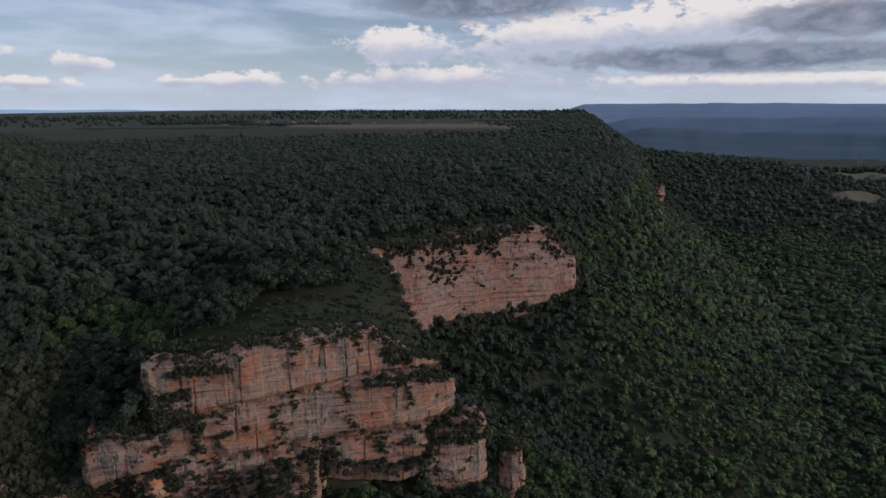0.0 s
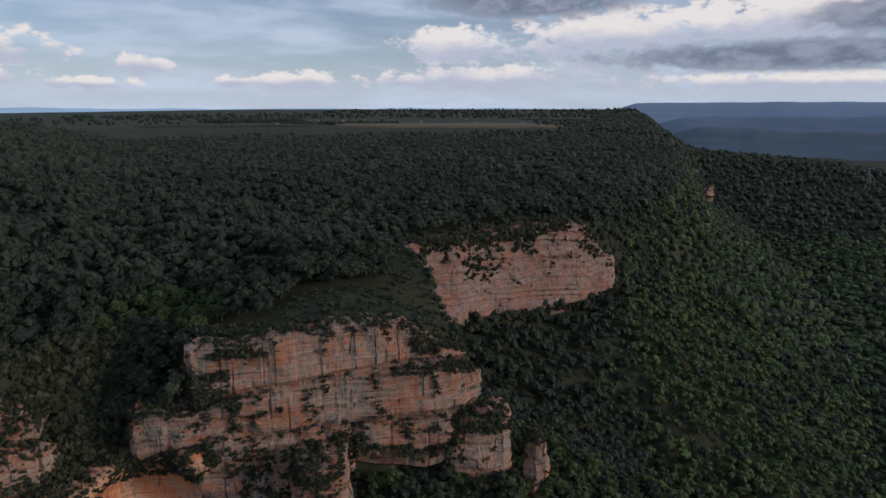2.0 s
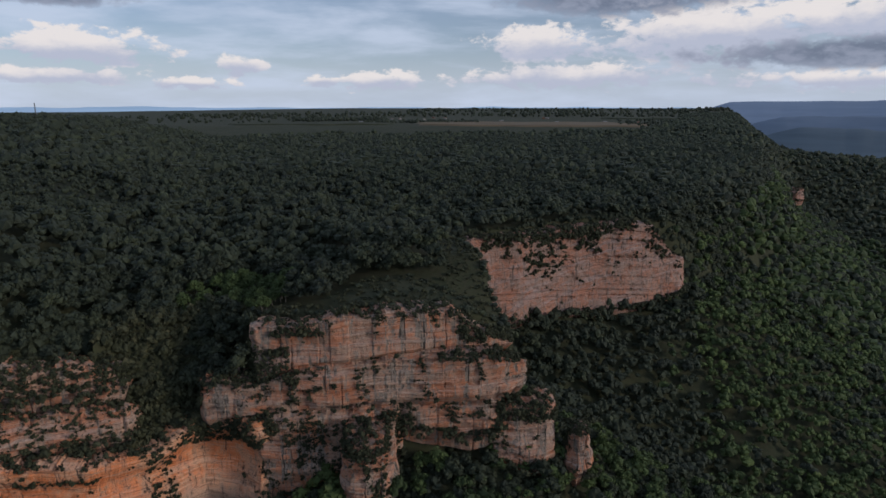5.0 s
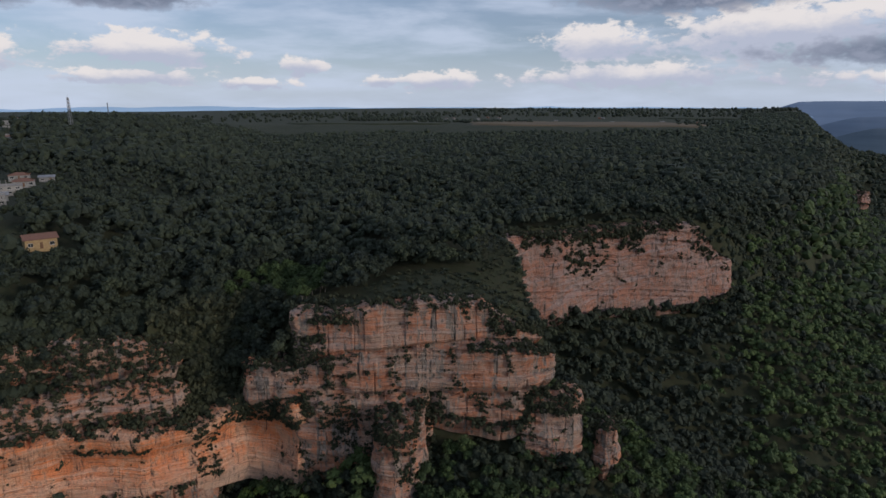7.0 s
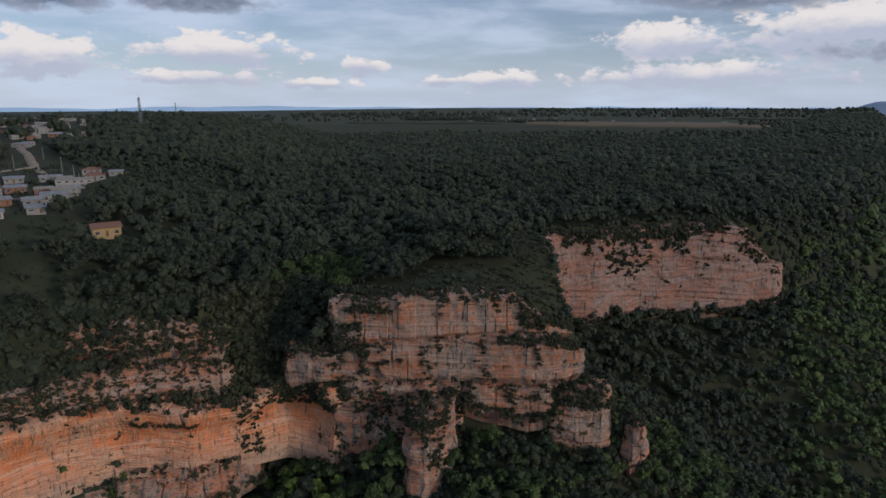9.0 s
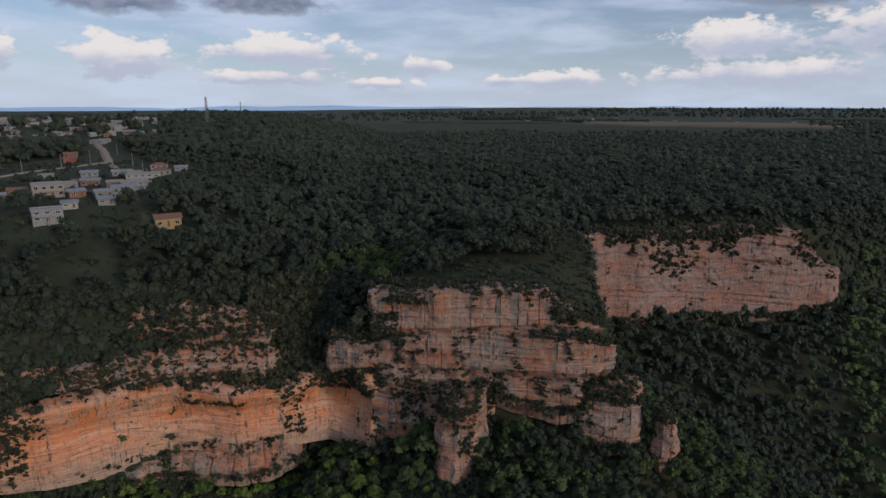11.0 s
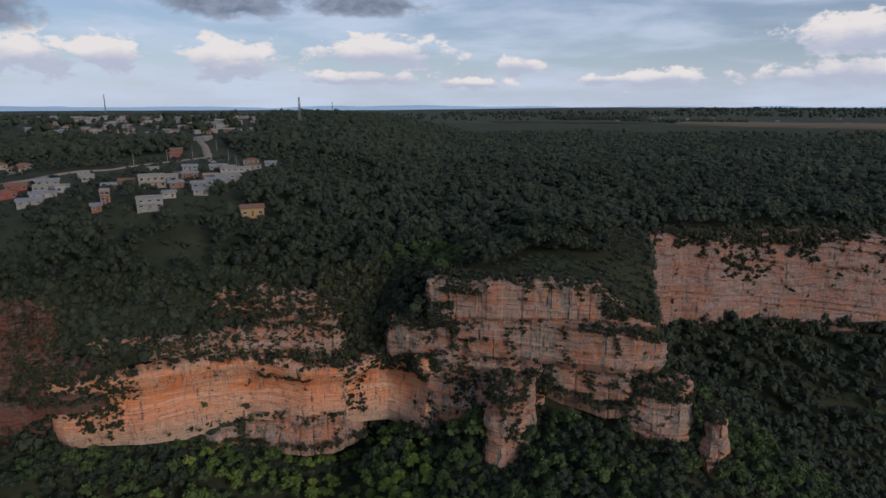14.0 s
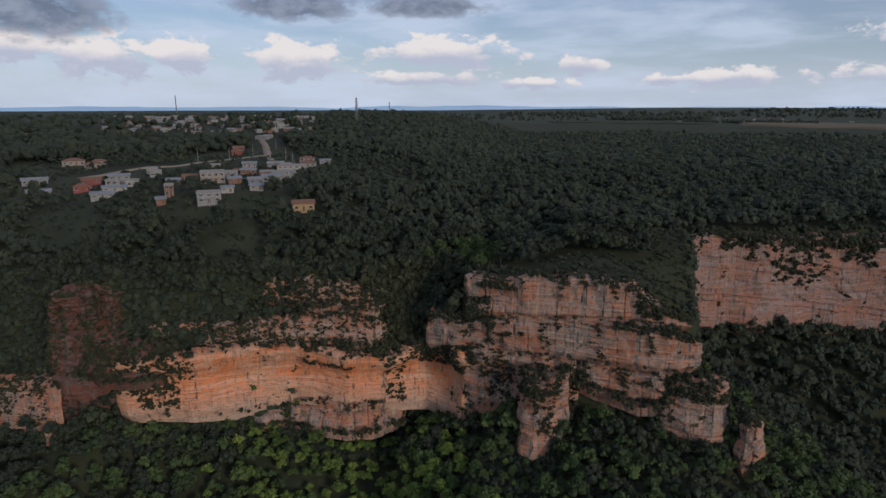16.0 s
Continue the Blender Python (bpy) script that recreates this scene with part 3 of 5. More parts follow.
def grove(name, label, shapes, spots, radii, tones, r, mat, high=1.1):
    """Many crowns in one mesh: spots are the crowns' middles."""
    vs, fs, ts, n = [], [], [], 0
    kind = r.randint(0, len(shapes), len(spots))
    turn = r.uniform(0, 6.28, len(spots))
    tall = r.uniform(0.75, 1.15, len(spots)) * high
    for k, (v, f) in enumerate(shapes):
        at = np.where(kind == k)[0]
        if not len(at):
            continue
        c, s = np.cos(turn[at])[:, None], np.sin(turn[at])[:, None]
        x = (v[None, :, 0] * c - v[None, :, 1] * s) * radii[at, None] + spots[at, 0:1]
        y = (v[None, :, 0] * s + v[None, :, 1] * c) * radii[at, None] + spots[at, 1:2]
        z = v[None, :, 2] * (radii[at] * tall[at])[:, None] + spots[at, 2:3]
        vs.append(np.stack([x, y, z], -1).reshape(-1, 3))
        fs.append((f[None] + (np.arange(len(at)) * len(v))[:, None, None]).reshape(-1, 3) + n)
        ts.append(np.repeat(tones[at], len(v)))
        n += len(at) * len(v)
    me = mesh_of(name, np.vstack(vs), np.vstack(fs), mat, smooth=False)
    me.attributes.new("tone", "FLOAT", "POINT").data.foreach_set("value", np.concatenate(ts).astype(np.float32))
    ob = new(name, me)
    return tagged(ob, label, "forest" if "forest" in name else "bushes", kind="stuff")


TR = np.random.RandomState(42)
SHAPES_NEAR = [crown_shape(TR, 6, 170, 0.62, 0.72) for _ in range(8)]
SHAPES_MID = [crown_shape(TR, 4, 40, 0.62, 0.8) for _ in range(8)]
SHAPES_FAR = [crown_shape(TR, 1, 14) for _ in range(6)]
SHAPES_DOT = [crown_shape(TR, 1, 0) for _ in range(6)]
SHAPES_BUSH = [crown_shape(TR, 2, 44, 0.5, 0.85) for _ in range(8)]
SHAPES_SCRUB = [crown_shape(TR, 1, 34) for _ in range(8)]


def scatter(step, near, far, r, lo=-84, hi=44):
    """Jittered places in the sector that the flight overlooks."""
    m = int(2 * far / step)
    i, j = np.meshgrid(np.arange(m), np.arange(m), indexing="ij")
    x = -far + (i + 0.5 * (j % 2)) * step + r.uniform(-0.42, 0.42, i.shape) * step
    y = -far + j * step + r.uniform(-0.42, 0.42, i.shape) * step
    x, y = x.ravel(), y.ravel()
    d = np.hypot(x - 30, y + 12)
    a = np.degrees(np.arctan2(x - 30, y + 12))
    # the sector is wider close by
    keep = (d > near) & (d < far) & (a > lo - 900 / np.maximum(d, 30)) & (a < hi + 900 / np.maximum(d, 30))
    return x[keep], y[keep]


# houses of the village: x, y, width, depth, height, turn, kind of roof, wall, roof
VILLAGE = [
    (-194, 141, 12, 9, 4.8, 62, "gable", "yellow", "tile"), (-224, 108, 13, 9, 6.6, 66, "flat", "white", "slab"),
    (-262, 128, 15, 11, 8.0, 66, "flat", "beige", "slab"), (-245, 154, 12, 8, 4.0, 60, "shed", "white", "sheet"),
    (-241, 142, 9, 7, 3.6, 66, "gable", "white", "sheet"), (-295, 197, 21, 9, 6.4, 52, "flat", "concrete", "slab"),
    (-308, 218, 12, 9, 4.0, 52, "hip", "white", "tile"), (-251, 135, 8, 6, 3.4, 70, "shed", "brick", "sheet"),
]
VILLAGE += [
    (-318, 79, 11, 9, 4.2, 74, "hip", "red", "tile"), (-331, 60, 15, 8, 3.6, 78, "gable", "beige", "sheet"),
    (-323, 99, 15, 7, 3.8, 70, "flat", "white", "slab"), (-305, 101, 8, 7, 4.6, 70, "flat", "concrete", "slab"),
    (-337, 126, 8, 6, 5.0, 66, "flat", "white", "slab"), (-437, 107, 17, 11, 4.4, 74, "hip", "beige", "tile"),
    (-405, 110, 12, 8, 3.8, 72, "hip", "beige", "tile"), (-285, 79, 13, 7, 3.0, 72, "shed", "white", "sheet"),
    (-239, 91, 5, 5, 3.0, 68, "shed", "brick", "sheet"), (-246, 98, 5, 5, 7.6, 66, "flat", "brick", "slab"),
]
VILLAGE += [
    (-428, 227, 10, 7, 4.0, 58, "gable", "red", "tile"), (-302, 170, 11, 7, 4.0, 58, "shed", "brick", "sheet"),
    (-343, 168, 10, 8, 5.0, 60, "flat", "white", "slab"), (-300, 156, 9, 7, 3.6, 62, "gable", "concrete", "sheet"),
    (-275, 168, 10, 7, 4.2, 60, "flat", "brick", "slab"), (-637, 124, 13, 8, 5.0, 76, "flat", "white", "slab"),
    (-720, 150, 14, 9, 5.0, 76, "hip", "white", "sheet"), (-276, 146, 7, 6, 5.6, 60, "flat", "white", "slab"),
]
VILLAGE += [
    (-293, 153, 10, 7, 3.6, 60, "shed", "white", "sheet"), (-308, 168, 9, 7, 3.4, 64, "gable", "concrete", "tile"), (-338, 190, 11, 7, 3.4, 58, "shed", "white", "sheet"),
    (-327, 204, 13, 7, 3.2, 55, "gable", "white", "sheet"), (-314, 204, 9, 7, 4.0, 55, "flat", "brick", "slab"), (-259, 168, 13, 8, 5.6, 55, "flat", "white", "slab"),
    (-331, 232, 12, 8, 3.6, 50, "hip", "white", "tile"), (-317, 238, 9, 6, 3.2, 50, "shed", "white", "sheet"), (-453, 241, 11, 8, 3.8, 60, "gable", "brick", "tile"),
    (-340, 90, 12, 8, 3.6, 74, "gable", "red", "tile"), (-342, 106, 14, 7, 3.4, 72, "shed", "white", "sheet"), (-294, 88, 14, 6, 2.8, 72, "shed", "concrete", "sheet"),
    (-356, 131, 8, 7, 5.2, 68, "flat", "white", "slab"), (-424, 120, 11, 7, 3.6, 74, "hip", "beige", "tile"), (-372, 68, 16, 8, 3.4, 78, "gable", "white", "sheet"),
    (-568, 110, 12, 8, 4.0, 78, "hip", "white", "sheet"), (-282, 124, 9, 7, 3.4, 64, "gable", "brick", "tile"), (-270, 110, 8, 6, 3.2, 66, "shed", "brick", "sheet"),
    (-276, 182, 10, 7, 3.6, 55, "gable", "white", "sheet"), (-233, 122, 7, 5, 2.8, 62, "shed", "concrete", "sheet"), (-229, 136, 8, 6, 3.0, 58, "shed", "white", "sheet"),
]
LANE = [(-366, 90), (-380, 125), (-384, 149), (-387, 173), (-393, 205), (-403, 241), (-456, 269), (-526, 303)]
LANE_SIDE = [(-403, 241), (-350, 214), (-320, 204), (-283, 182), (-262, 146)]


def near_line(x, y, line):
    best = np.full(np.shape(x), 1e9)
    for a, b in zip(np.array(line[:-1], float), np.array(line[1:], float)):
        d = b - a
        f = np.clip(((x - a[0]) * d[0] + (y - a[1]) * d[1]) / (d @ d), 0, 1)
        best = np.minimum(best, np.hypot(x - a[0] - f * d[0], y - a[1] - f * d[1]))
    return best


def wooded(x, y):
    """Where trees stand: not in the clearings, on farmland, along lanes, by houses or on the bare cliff lip."""
    d, top, foot = lip_at(x, y)
    ok = (d > 0.8) | (d < -8) | (y > 395)
    ok &= ~clearing(x, y)
    # low growth only along the promontory's rim and before the free-standing rocks
    ok &= ~((x > -88) & (y < 262) & (d > 0) & (d < 9 + 9 * np.clip((y - 175) / 30, 0, 1)))
    ok &= ~(far_open(x, y) & (d > 0))
    ok &= (near_line(x - 20, y + 7, LANE) > 17) & (near_line(x, y, LANE) > 9) & (near_line(x, y, LANE_SIDE) > 6)
    az, q = np.degrees(np.arctan2(x, y)), np.hypot(x, y)
    ok &= ~((az > -76) & (az < -54) & (q > 590) & (q < 1020) & (fbm(x, y, 60, 12) > -0.45))
    # pasture and bare ground on the spur
    ok &= (np.hypot((x - 585) / 46, (y - 1085) / 33) > 1) & (np.hypot((x - 690) / 58, (y - 1265) / 40) > 1)
    for h in VILLAGE:
        ok &= np.hypot(x - h[0], y - h[1]) > 0.5 * h[2] + 2.5
        # open on the side that looks over the valley
        ok &= np.hypot(x - h[0] - 8, y - h[1] + 4) > 0.5 * h[2] + 3
    return ok, d


def sunlit(x, y):
    """Share of crowns coloured as sunlit: the slope under the far cliff and the foot of the pale wall."""
    a = 0.9 * np.exp(-((x - 106) / 48) ** 2 - ((y - 345) / 72) ** 2)
    b = np.minimum(1.3 * np.exp(-((x + 104) / 50) ** 2 - ((y - 99) / 30) ** 2), 1) * (lip_at(x, y)[0] < -4)
    return np.maximum(a, b)


# ---- single trees near the wall and on the promontory ----
def part(name, data, parent, label=""):
    ob = new(name, data)
    ob.parent = parent
    if label:
        tagged(ob, label)
    return ob


def limb_mesh(name, a, b, r0, r1, mat, sides=6):
    """A tapered stem from a to b."""
    a, b = Vector(a), Vector(b)
    q = (b - a).to_track_quat("Z", "Y")
    v = []
    for c, rr in ((a, r0), (a.lerp(b, 0.5) + Vector((0.06, 0.04, 0)), 0.5 * (r0 + r1)), (b, r1)):
        v += [c + q @ Vector((rr * math.cos(i * 2 * math.pi / sides), rr * math.sin(i * 2 * math.pi / sides), 0)) for i in range(sides)]
    f = [(k * sides + i, k * sides + (i + 1) % sides, (k + 1) * sides + (i + 1) % sides, (k + 1) * sides + i) for k in range(2) for i in range(sides)]
    return mesh_of(name, [p[:] for p in v], f, mat)


def tree_kind(seed, mat, label, pale=False):
    """One tree of unit crown radius, standing with its foot at the origin."""
    r = np.random.RandomState(seed)
    root = new("tree")
    tagged(root, label, "tree", "trees of the escarpment")
    tall = r.uniform(1.1, 1.5)
    part("trunk", limb_mesh("trunk", (0, 0, -0.6), (0.05, 0.03, tall * 0.75), 0.075, 0.045, BARK), root)
    for i in range(3):
        a = i * 2.1 + r.uniform(0, 1)
        part("limb", limb_mesh("limb", (0.03, 0.02, tall * 0.55), (0.55 * math.cos(a), 0.55 * math.sin(a), tall * 0.95), 0.038, 0.014, BARK, 5), root)
    v, f = crown_shape(r, 24, 1000, 0.8, 0.5)
    v = v * (1, 1, r.uniform(0.8, 1.05)) + (0, 0, tall)
    me = mesh_of("crown", v, f, mat, smooth=False)
    me.attributes.new("tone", "FLOAT", "POINT").data.foreach_set("value", np.full(len(v), r.uniform(0.35, 0.62), np.float32))
    part("crown", me, root)
    return root


TREE_KINDS = [tree_kind(70 + i, LEAF_HALF_LIT, "broad-leaved forest tree with a rounded green crown, coloured as half sunlit") for i in range(5)]
SUNLIT_KINDS = [tree_kind(80 + i, LEAF_SUNLIT, "leafy tree on the slope, its bright yellow-green crown coloured as if sunlit") for i in range(4)]
USED = set()


def stand_tree(kinds, x, y, z, size, r):
    k = kinds[r.randint(len(kinds))]
    m = pose(x, y, z, 0, 0, r.uniform(0, 360)) @ Matrix.Scale(size, 4)
    if k.name not in USED:
        USED.add(k.name)
        k.matrix_basis = m
    else:
        copy_thing(k, Matrix(m)).matrix_basis = m


def plant():
    r = np.random.RandomState(5)
    rows = (("forest_near", 4.4, 60, 255, SHAPES_NEAR, 3.45), ("forest_middle", 5.15, 255, 520, SHAPES_MID, 3.6),
            ("forest_far", 6.2, 520, 1000, SHAPES_FAR, 4.0), ("forest_distant", 10.8, 1000, 2350, SHAPES_DOT, 5.2))
    for name, step, near, far, shapes, rad in rows:
        x, y = scatter(step, near, far, r)
        ok, d = wooded(x, y)
        x, y, d = x[ok], y[ok], d[ok]
        z = land(x, y)
        radii = rad * r.uniform(0.62, 1.25, len(x)) * (1 + 0.18 * fbm(x, y, 45, 11))
        radii *= np.where((d < 0) & (y < 420), 0.96, 1.0)
        # young trees before the free-standing rocks and small garden trees in the village
        low = (np.hypot(x + 51, y - 131) < 11) | (np.hypot(x - 7, y - 166) < 8) | (np.hypot(x + 10, y - 161) < 9)
        garden = (x > -460) & (x < -222) & (y > 55) & (y < 300) & (np.hypot(x + 350, y - 165) < 150)
        radii *= np.where(low, 0.5, np.where(garden, 0.6, 1.0))
        tones = np.clip(0.42 + 0.19 * r.normal(size=len(x)) + 0.20 * fbm(x, y, 70, 6), 0, 1)
        in_sun = r.uniform(0, 1, len(x)) < sunlit(x, y) * 0.9
        lift = radii * (0.8 if rad < 5 else 0.3) + r.uniform(0.3, 2.6, len(x)) * (np.minimum(radii, 4) / 3)
        if name == "forest_near":
            zone = (x > -160) & (x < 0) & (y > 62) & (y < 136) & (d < -9)
            one = np.where(zone)[0]
            one = one[np.argsort(np.hypot(x[one] + 60, y[one] - 100))[:230]]
            edge = np.where((d > 2) & (d < 26) & (x > -125) & (x < -10) & (y < 215))[0][:50]
            single = np.r_[one, edge]
            for i in single:
                stand_tree(SUNLIT_KINDS if in_sun[i] else TREE_KINDS, x[i], y[i], z[i], radii[i] * (1.0 if i in one else 0.8), r)
            keep = np.ones(len(x), bool)
            keep[single] = False
            x, y, z, d, radii, tones, in_sun, lift = [q[keep] for q in (x, y, z, d, radii, tones, in_sun, lift)]
        spots = np.stack([x, y, z + lift], 1)
        # crowns under the cliffs take a brighter green that stands in for sunlight
        half_lit = ~in_sun & (d < -4) & (r.uniform(0, 1, len(x)) < 0.65) & ((x > -175) if name == "forest_near" else (x > 60) & (y < 900))
        plain = ~in_sun & ~half_lit
        grove(name, "dense dark green forest canopy of rounded crowns", shapes, spots[plain], radii[plain], tones[plain], r, LEAF)
        if half_lit.sum() > 5:
            grove("forest_below_the_cliffs", "green broad-leaved forest on the slope, coloured as half sunlit", shapes, spots[half_lit], radii[half_lit], tones[half_lit], r, LEAF_HALF_LIT)
        if in_sun.sum() > 5:
            grove("fresh_" + name, "bright green crowns on the slope, coloured as if sunlit", shapes, spots[in_sun], radii[in_sun] * 0.85, tones[in_sun], r, LEAF_SUNLIT if name == "forest_near" else LEAF_HALF_LIT)
    # scrub on the steep ground between the rock bands
    x, y = scatter(1.5, 90, 540, r)
    d, top, foot = lip_at(x, y)
    steep = (x < -104) | (y > 375)
    k = np.where(steep, (d > -22) & (d < 9), (d > -12) & (d < 3.0)) & (y < 530)
    k &= (x < -104) & (x > -235) | (r.uniform(0, 1, len(x)) < 0.42)
    # undergrowth before the free-standing rocks
    k |= (d < -8) & (np.hypot(x + 25, y - 146) < 55) & (y < 172) & (r.uniform(0, 1, len(x)) < 0.5)
    x, y, steep = x[k], y[k], steep[k]
    radii = np.where(steep, 1.1 + 1.9 * r.uniform(0, 1, len(x)) ** 1.5, r.uniform(0.9, 1.9, len(x)))
    z = land(x, y)
    grove("scrub_on_steep_ground", "dark green scrub clinging to steep ground", SHAPES_SCRUB, np.stack([x, y, z + 0.5], 1), radii, np.clip(0.4 + 0.2 * r.normal(size=len(x)), 0, 1), r, LEAF, 1.1)


def clearing_shrubs():
    r = np.random.RandomState(77)
    x, y = scatter(3.2, 120, 520, r)
    k = clearing(x, y) & (lip_at(x, y)[0] > 1) & (r.uniform(0, 1, len(x)) < 0.45 + 0.6 * fbm(x, y, 40, 21))
    k &= near_line(x, y, LANE) > 4
    for h in VILLAGE:
        k &= np.hypot(x - h[0], y - h[1]) > 0.5 * h[2] + 1
    x, y = x[k], y[k]
    radii = 0.4 + 2.0 * r.uniform(0, 1, len(x)) ** 3
    grove("scrub_in_clearings", "low olive shrubs dotted over the grass", SHAPES_BUSH, np.stack([x, y, land(x, y) + 0.4 * radii], 1), radii, np.clip(0.45 + 0.2 * r.normal(size=len(x)), 0, 1), r, LEAF, 0.95)


def gully_trees():
    r = np.random.RandomState(64)
    x = r.uniform(-116, -91, 70)
    y = 139 + 18 * r.uniform(0, 1, 70) - 0.35 * (x + 104)
    z = -34 + 1.15 * (y - 139 + 0.35 * (x + 104))
    radii = r.uniform(1.6, 3.0, 70)
    grove("forest_in_the_gully", "dark trees crowded in the steep gully", SHAPES_NEAR, np.stack([x, y, z], 1), radii, np.clip(0.42 + 0.2 * r.normal(size=70), 0, 1), r, LEAF)


def promontory_scrub():
    r = np.random.RandomState(91)
    x, y = scatter(1.45, 120, 330, r)
    d, _, _ = lip_at(x, y)
    rim = (d > -3) & (d < 9 + 9 * np.clip((y - 175) / 30, 0, 1))
    k = (x > -96) & (y < 264) & (y > 140) & (d > -3) & (rim | (clearing(x, y) & (r.uniform(0, 1, len(x)) < 0.55)))
    k &= r.uniform(0, 1, len(x)) < 0.75 + 0.5 * fbm(x, y, 18, 5)
    x, y = x[k], y[k]
    radii = 0.35 + 1.2 * r.uniform(0, 1, len(x)) ** 2.5
    grove("scrub_on_promontory", "olive-brown scrub covering the promontory's rounded top", SHAPES_BUSH, np.stack([x, y, land(x, y) + 0.25 * radii], 1), radii, np.clip(0.45 + 0.22 * r.normal(size=len(x)) + 0.15 * fbm(x, y, 25, 3), 0, 1), r, SCRUB, 0.9)


plant()
clearing_shrubs()
promontory_scrub()
gully_trees()

# ---- bushes on the rock: share of the top and of the face that they cover ----
COVER = {"cliff_wall_corner": (1.0, 0.72), "cliff_ledge_corner": (1.0, 0.85), "cliff_gully_slope": (1.0, 0.97), "cliff_upper_tier": (0.95, 0.16), "cliff_middle_tier": (0.75, 0.13), "cliff_lower_tier": (0.5, 0.2), "cliff_buttress_right": (1.0, 0.18),
         "cliff_stub": (0.9, 0.12), "cliff_foot_rubble": (0.6, 0.30), "cliff_lower_wall": (0.9, 0.02), "cliff_ledge_band": (1.0, 0.42), "cliff_high_band": (1.0, 0.88),
         "cliff_mid_vegetated": (0.3, 0.36), "cliff_pillar": (1.0, 0.14), "cliff_red_prow": (0.9, 0.38), "cliff_near_face": (0.95, 0.4),
         "cliff_far": (0.8, 0.06), "cliff_distant": (1.0, 0.45)}


# along the face from, to, up the face from, to, count
GROWTH = {
    "cliff_upper_tier": [(0.0, 0.17, 0.0, 0.5, 190), (0.70, 0.80, 0.1, 0.9, 90), (0.80, 1.0, 0.55, 1.0, 90), (0.0, 0.05, 0.0, 0.7, 40), (0.12, 0.24, 0.75, 1.0, 50), (0.5, 0.68, 0.85, 1.0, 30)],
    "cliff_middle_tier": [(0.0, 0.07, 0.3, 1.0, 60), (0.10, 0.30, 0.86, 1.0, 110), (0.66, 0.90, 0.88, 1.0, 190), (0.93, 1.0, 0.0, 1.0, 70), (0.28, 0.31, 0.1, 1.0, 50)],
    "cliff_lower_tier": [(0.0, 0.2, 0.0, 1.0, 70), (0.2, 0.95, 0.0, 0.15, 70)],
    "cliff_buttress_right": [(0.10, 0.75, 0.72, 1.0, 260), (0.10, 0.32, 0.2, 0.8, 110)],
    "cliff_stub": [(0.1, 0.8, 0.8, 1.0, 60)],
    "cliff_pillar": [(0.1, 0.9, 0.80, 1.0, 150), (0.66, 0.76, 0.3, 0.8, 35)],
    "cliff_mid_vegetated": [(0.0, 0.3, 0.80, 1.0, 70), (0.40, 1.0, 0.1, 0.9, 160)],
    "cliff_far": [(0.18, 0.72, 0.88, 1.0, 330), (0.32, 0.48, 0.50, 0.9, 130), (0.52, 0.60, 0.7, 0.95, 60), (0.76, 0.86, 0.65, 1.0, 70)],
    "cliff_lower_wall": [(0.70, 0.75, 0.0, 1.0, 110), (0.79, 1.0, 0.64, 1.0, 420), (0.75, 0.82, 0.75, 1.0, 60), (0.48, 0.62, 0.72, 0.8, 50), (0.0, 0.17, 0.30, 1.0, 420), (0.08, 0.17, 0.0, 0.5, 110), (0.17, 0.21, 0.5, 1.0, 40)],
    "cliff_high_band": [(0.0, 1.0, 0.0, 1.0, 420), (0.0, 0.45, 0.0, 1.0, 220)],
    "cliff_ledge_band": [(0.0, 0.45, 0.0, 1.0, 220), (0.45, 1.0, 0.0, 1.0, 70), (0.0, 1.0, 0.0, 0.2, 110)],
    "cliff_wall_corner": [(0.3, 1.0, 0.35, 1.0, 330)],
    "cliff_red_prow": [(0.25, 0.8, 0.74, 0.82, 60), (0.0, 0.35, 0.0, 1.0, 160)],
    "cliff_near_face": [(0.6, 0.95, 0.8, 1.0, 160)],
}
STEP_SHARE = {"cliff_upper_tier": 0.7, "cliff_middle_tier": 0.7, "cliff_lower_wall": 0.6}


